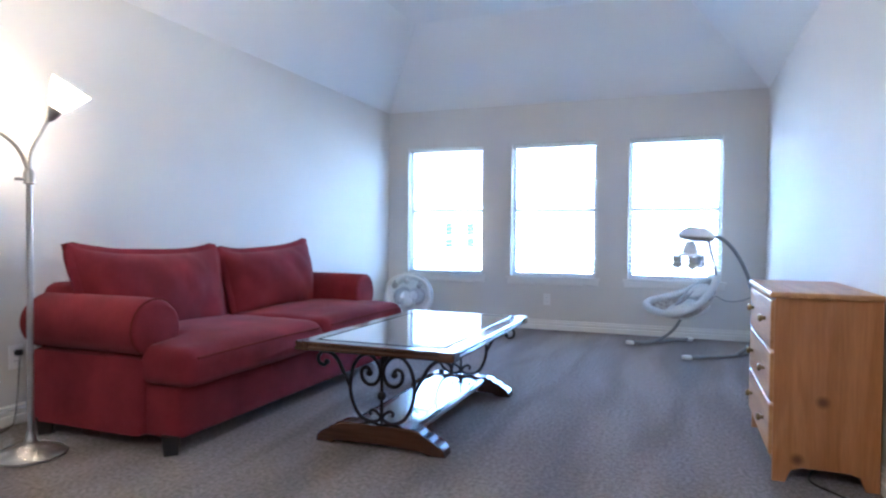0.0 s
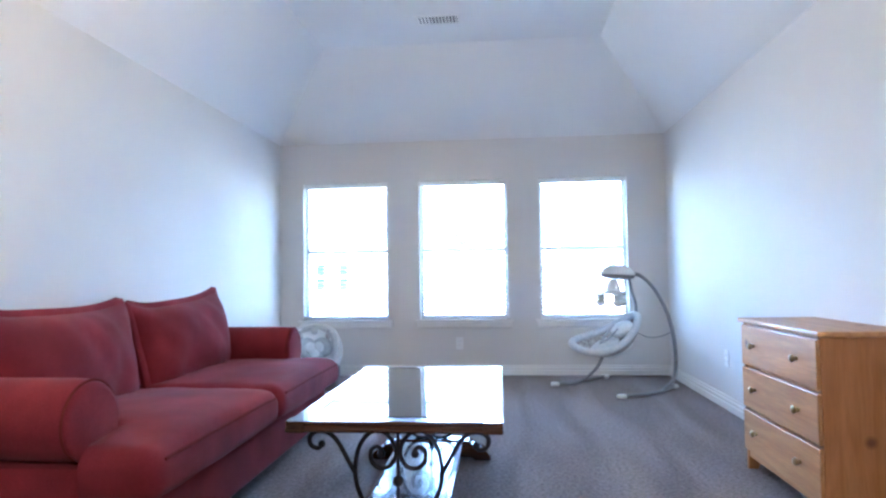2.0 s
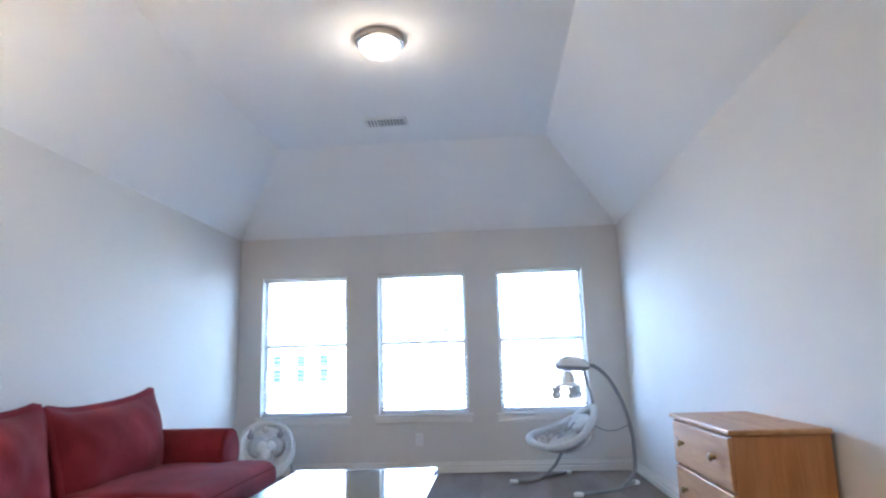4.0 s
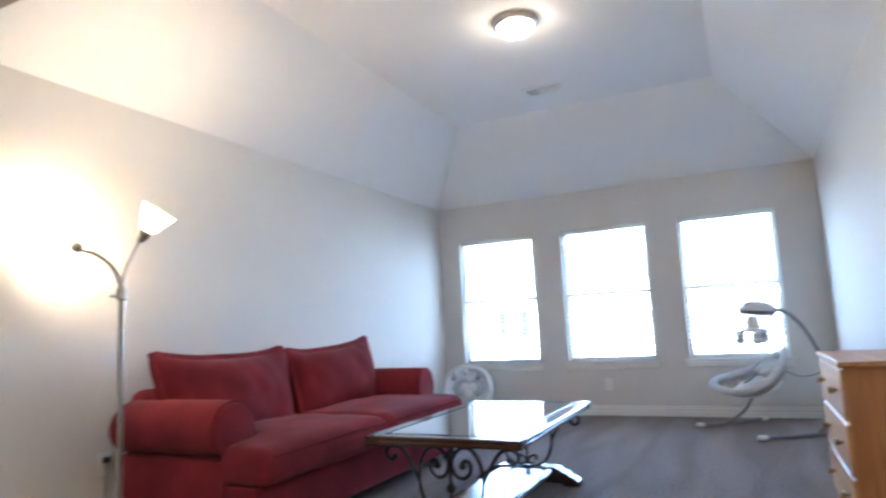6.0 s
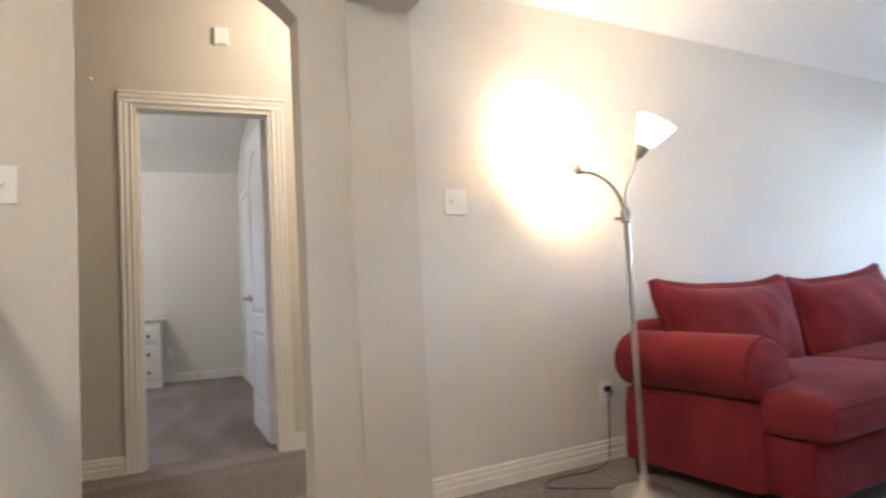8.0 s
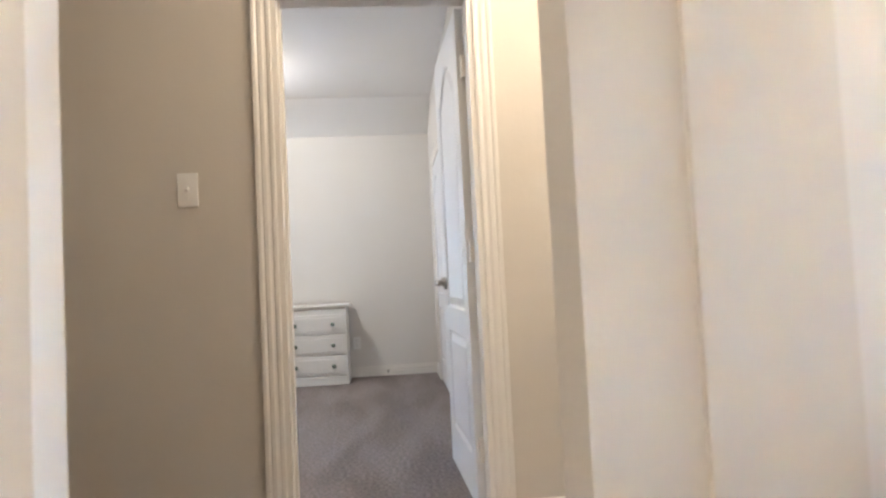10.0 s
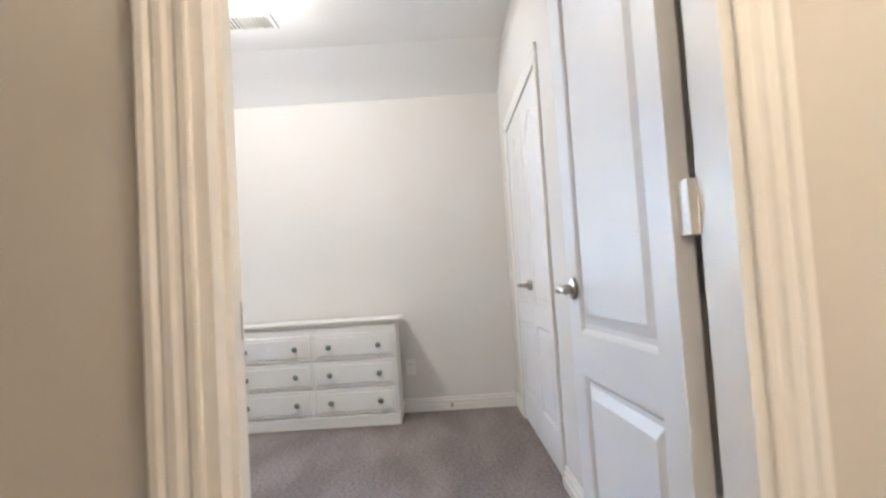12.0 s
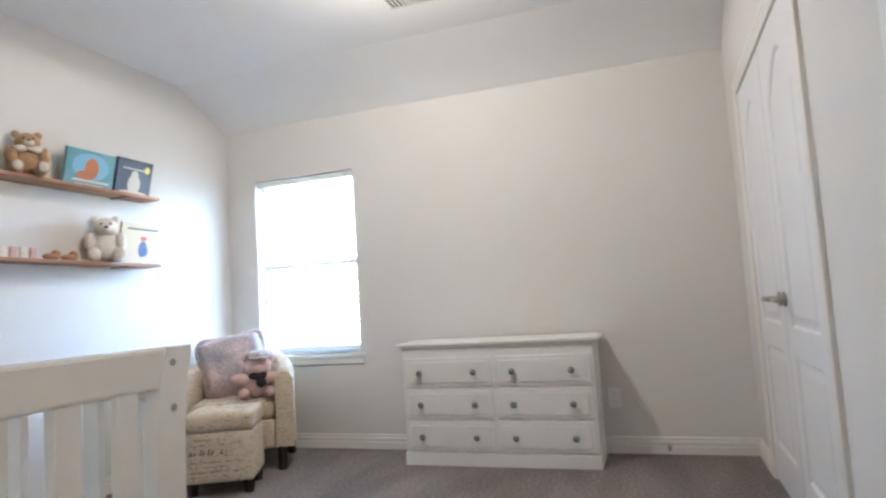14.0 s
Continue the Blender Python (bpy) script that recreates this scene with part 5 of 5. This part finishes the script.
# ---- crib ----
def crib():
    th = thing("crib", (-4.30, -1.144, 0), 0, "white wooden crib with slatted sides and a curved end", "crib")
    th.scale = (1, 1, 1.012)
    # local: the slatted end looks to +y
    X, Y = 0.36, 0.70
    for sy in (-1, 1):
        y = sy * Y
        post = [(0.045, 0.0), (0.010, 0.25), (0.0, 0.50), (0.004, 0.75), (0.016, 0.86), (0.030, 0.905)]
        for sx in (-1, 1):
            bm = bmesh.new()
            rings = []
            for o, z in post:
                x = sx * (X - 0.03 + o)
                rings.append([bm.verts.new((x + a, y + b, z)) for a, b in ((-0.036, -0.017), (0.036, -0.017), (0.036, 0.017), (-0.036, 0.017))])
            for a, b in zip(rings, rings[1:]):
                for k in range(4):
                    bm.faces.new((a[k], a[(k + 1) % 4], b[(k + 1) % 4], b[k]))
            bm.faces.new(rings[0])
            bm.faces.new(rings[-1])
            p = part("post", bm, WHITE, th, "curved white post")
            for z in (0.875, 0.79):
                part("bolt", lathe([(0.007, 0), (0.007, sy * 0.002), (0.002, sy * 0.0025)], 10, (sx * (X - 0.02), y + sy * 0.017, z), "y"), NICKEL, p, "steel bolt head")
        part("top_rail", block(-X + 0.006, X - 0.006, y - 0.014, y + 0.014, 0.828, 0.905, 0.008), WHITE, th)
        part("bottom_rail", block(-X + 0.006, X - 0.006, y - 0.014, y + 0.014, 0.22, 0.28, 0.005), WHITE, th)
        for i in range(5):
            x = -0.24 + i * 0.12
            part("slat", block(x - 0.023, x + 0.023, y - 0.009, y + 0.009, 0.279, 0.829, 0.002), WHITE, th)
    for sx in (-1, 1):
        x = sx * X
        part("side_rail", block(x - 0.014, x + 0.014, -Y + 0.018, Y - 0.018, 0.80, 0.855, 0.008), WHITE, th)
        part("side_rail", block(x - 0.014, x + 0.014, -Y + 0.018, Y - 0.018, 0.22, 0.28, 0.005), WHITE, th)
        for i in range(12):
            y = -0.60 + i * 1.20 / 11
            part("slat", block(x - 0.009, x + 0.009, y - 0.021, y + 0.021, 0.279, 0.801, 0.002), WHITE, th)


crib()
mt = tagged(part("crib_mattress", pillow(0.66, 1.34, 0.13, 0.04, 10), SHEET, smooth=True), "crib mattress in a mint and white sheet", "mattress")
mt.location = (-4.30, -1.144, 0.285)
bl = tagged(part("crib_blanket", pillow(0.50, 0.55, 0.09, 0.04, 16, lambda u, v, w, p: p + Vector((0, 0, 0.05 * noise.noise(p * 9) * (w > 0)))), SHEET, smooth=True), "rumpled mint blanket on the crib mattress", "blanket")
bl.location = (-4.30, -0.88, 0.395)


# ---- shelves and what stands on them ----
def shelf(z):
    th = thing("wall_shelf", (0, 0, 0), 0, "thin reddish wooden wall shelf on hidden brackets", "shelf", "nursery shelves")
    part("board", block(-6.755, -5.0, BS + 0.001, BS + 0.15, z - 0.018, z, 0.003), OAK, th)
    for x in (-6.52, -5.3):
        part("bracket", blocks((x - 0.012, x + 0.012, BS + 0.001, BS + 0.13, z - 0.024, z - 0.0185)), BLACK, th, "black steel bracket")


ZU, ZL = 1.735, 1.315
shelf(ZU)
shelf(ZL)


def bear(at, turn, s, fur, label, muzzle):
    rows = [(0, 0, 0.11, 0.085, 0.095, 0.11), (0.02, 0, 0.255, 0.075, 0.08, 0.07), (0.085, 0, 0.24, 0.032, 0.036, 0.028), (0, 0.068, 0.315, 0.016, 0.028, 0.028), (0, -0.068, 0.315, 0.016, 0.028, 0.028),
            (0.10, 0.075, 0.04, 0.085, 0.042, 0.042), (0.10, -0.075, 0.04, 0.085, 0.042, 0.042), (0.05, 0.10, 0.15, 0.045, 0.035, 0.07), (0.05, -0.10, 0.15, 0.045, 0.035, 0.07),
            (0.168, 0.078, 0.052, 0.022, 0.042, 0.046), (0.168, -0.078, 0.052, 0.022, 0.042, 0.046)]
    groups = [(rows, fur), ([(0.114, 0, 0.248, 0.012, 0.014, 0.010), (0.088, 0.030, 0.275, 0.007, 0.007, 0.007), (0.088, -0.030, 0.275, 0.007, 0.007, 0.007)], BLACK)]
    if muzzle:
        groups.append(([(0.085, 0.045, 0.195, 0.016, 0.042, 0.024), (0.085, -0.045, 0.195, 0.016, 0.042, 0.024), (0.095, 0, 0.195, 0.014, 0.014, 0.014), (0.098, 0, 0.236, 0.028, 0.034, 0.022), (0.182, 0.078, 0.052, 0.016, 0.032, 0.036), (0.182, -0.078, 0.052, 0.016, 0.032, 0.036)], muzzle))
    return plush("teddy_bear", groups, at, turn, label, "teddy bear", s)


b1 = bear((-5.94, BS + 0.07, ZU), 60, 0.71, FURBROWN, "brown plush teddy bear with a cream bow, on the upper shelf", FURWHITE)
b2 = bear((-6.41, BS + 0.075, ZL), 50, 0.80, FURWHITE, "cream plush teddy bear on the lower shelf", None)


def picture_book(at, w, h, t, turn, base, label):
    th = thing("picture_book", at, turn, label, "book", "picture books")
    part("cover", block(-w / 2, w / 2, 0, t, 0, h, 0.002), base, th)
    part("pages", block(-w / 2 + 0.004, w / 2 - 0.003, 0.003, t - 0.003, h - 0.001, h + 0.0006), WHITE, th)
    th.rotation_euler = (radians(-12), 0, radians(turn))
    return th


def on_cover(th, name, shapes, mat, t):
    """Flat print on a cover: (x, z, rx, rz) ovals."""
    bm = bmesh.new()
    for x, z, rx, rz in shapes:
        f = [bm.verts.new((x + rx * math.cos(2 * math.pi * k / 20), t + 0.0008, z + rz * math.sin(2 * math.pi * k / 20))) for k in range(20)]
        bm.faces.new(f)
    part(name, bm, mat, th)


BLUEC = surface("book_teal", (0.13, 0.30, 0.36), (0.20, 0.42, 0.50), 8, 0.35)
NAVY = surface("book_navy", (0.012, 0.022, 0.06), (0.02, 0.035, 0.09), 6, 0.35)
CREAMC = surface("book_cream", (0.66, 0.56, 0.40), (0.62, 0.52, 0.37), 6, 0.4)
ORANGE = surface("print_orange", (0.55, 0.20, 0.07), None, 12, 0.4)
SKYC = surface("print_sky", (0.25, 0.52, 0.70), None, 6, 0.4)
CREAMP = surface("print_cream", (0.70, 0.66, 0.56), None, 9, 0.4)
YELLOW = surface("print_yellow", (0.75, 0.62, 0.15), None, 9, 0.4)
BLUEP = surface("print_blue", (0.06, 0.10, 0.28), None, 9, 0.4)
REDP = surface("print_red", (0.45, 0.06, 0.04), None, 9, 0.4)
DARKP = surface("print_dark", (0.08, 0.10, 0.06), None, 9, 0.4)
bk = picture_book((-6.295, BS + 0.055, ZU), 0.32, 0.215, 0.022, 0, BLUEC, "teal picture book with an orange animal on its cover")
on_cover(bk, "cover_print", [(0, 0.125, 0.12, 0.075)], SKYC, 0.022)
on_cover(bk, "cover_print", [(-0.005, 0.115, 0.045, 0.06), (0.03, 0.075, 0.06, 0.025)], ORANGE, 0.0228)
for k, (x, z, w) in enumerate(((-0.01, 0.045, 0.24), (0.0, 0.020, 0.18))):
    part("title_bar", blocks((x - w / 2, x + w / 2, 0.0228, 0.0235, z - 0.007, z + 0.007)), CREAMP, bk)
bk = picture_book((-6.605, BS + 0.055, ZU), 0.265, 0.225, 0.022, 0, NAVY, "navy picture book with a pale animal and moon on it")
on_cover(bk, "cover_print", [(0.0, 0.075, 0.048, 0.06), (0.0, 0.13, 0.028, 0.03), (0, 0.02, 0.11, 0.018)], CREAMP, 0.022)
on_cover(bk, "moon_print", [(-0.09, 0.175, 0.022, 0.022)], YELLOW, 0.022)
part("title_bar", blocks((-0.08, 0.09, 0.0228, 0.0235, 0.165, 0.172)), CREAMP, bk)
bk = picture_book((-6.64, BS + 0.055, ZL), 0.305, 0.255, 0.018, 0, CREAMC, "cream picture book with a small blue-coated figure on its cover")
on_cover(bk, "cover_print", [(-0.02, 0.10, 0.032, 0.05), (-0.045, 0.085, 0.02, 0.03)], BLUEP, 0.018)
on_cover(bk, "cover_print", [(-0.02, 0.165, 0.026, 0.014)], REDP, 0.018)
part("title_bar", blocks((-0.125, 0.11, 0.0188, 0.0195, 0.215, 0.226)), DARKP, bk)
for k in range(4):
    lb = tagged(part("toy_letter", join(block(-0.018, 0.018, -0.008, 0.008, 0, 0.060, 0.004), block(-0.010, 0.010, 0.0085, 0.010, 0.018, 0.044)), FURWHITE if k % 2 else PINKPLUSH), "small pastel wooden letter block on the lower shelf", "toy block", "letter blocks")
    lb.location = (-5.955 + k * 0.052, BS + 0.09, ZL)
for k in range(2):
    fr_ = tagged(part("baby_shoe", blob([(0, 0, 0.018, 0.050, 0.024, 0.018), (-0.024, 0, 0.034, 0.024, 0.022, 0.022)]), OAK, smooth=True), "small brown leather baby shoe on the lower shelf", "baby shoe", "baby shoes")
    fr_.location = (-6.05 - k * 0.105, BS + 0.10, ZL)

# ---- the bedroom wing is turned into its place ----
bpy.context.view_layer.update()
for ob in scene.objects:
    if ob.parent is None and ob.type in ("MESH", "EMPTY", "LIGHT"):
        box = [ob.matrix_world @ Vector(c) for k in [ob] + list(ob.children) if k.type == "MESH" for c in ([(k.matrix_local if k is not ob else Matrix()) @ Vector(q) for q in k.bound_box])]
        mid = sum(box, Vector()) / len(box) if box else ob.matrix_world.translation
        if -8.2 < mid.x < XH + 0.06 and -4 < mid.y < 4:
            ob.matrix_world = WING @ ob.matrix_world
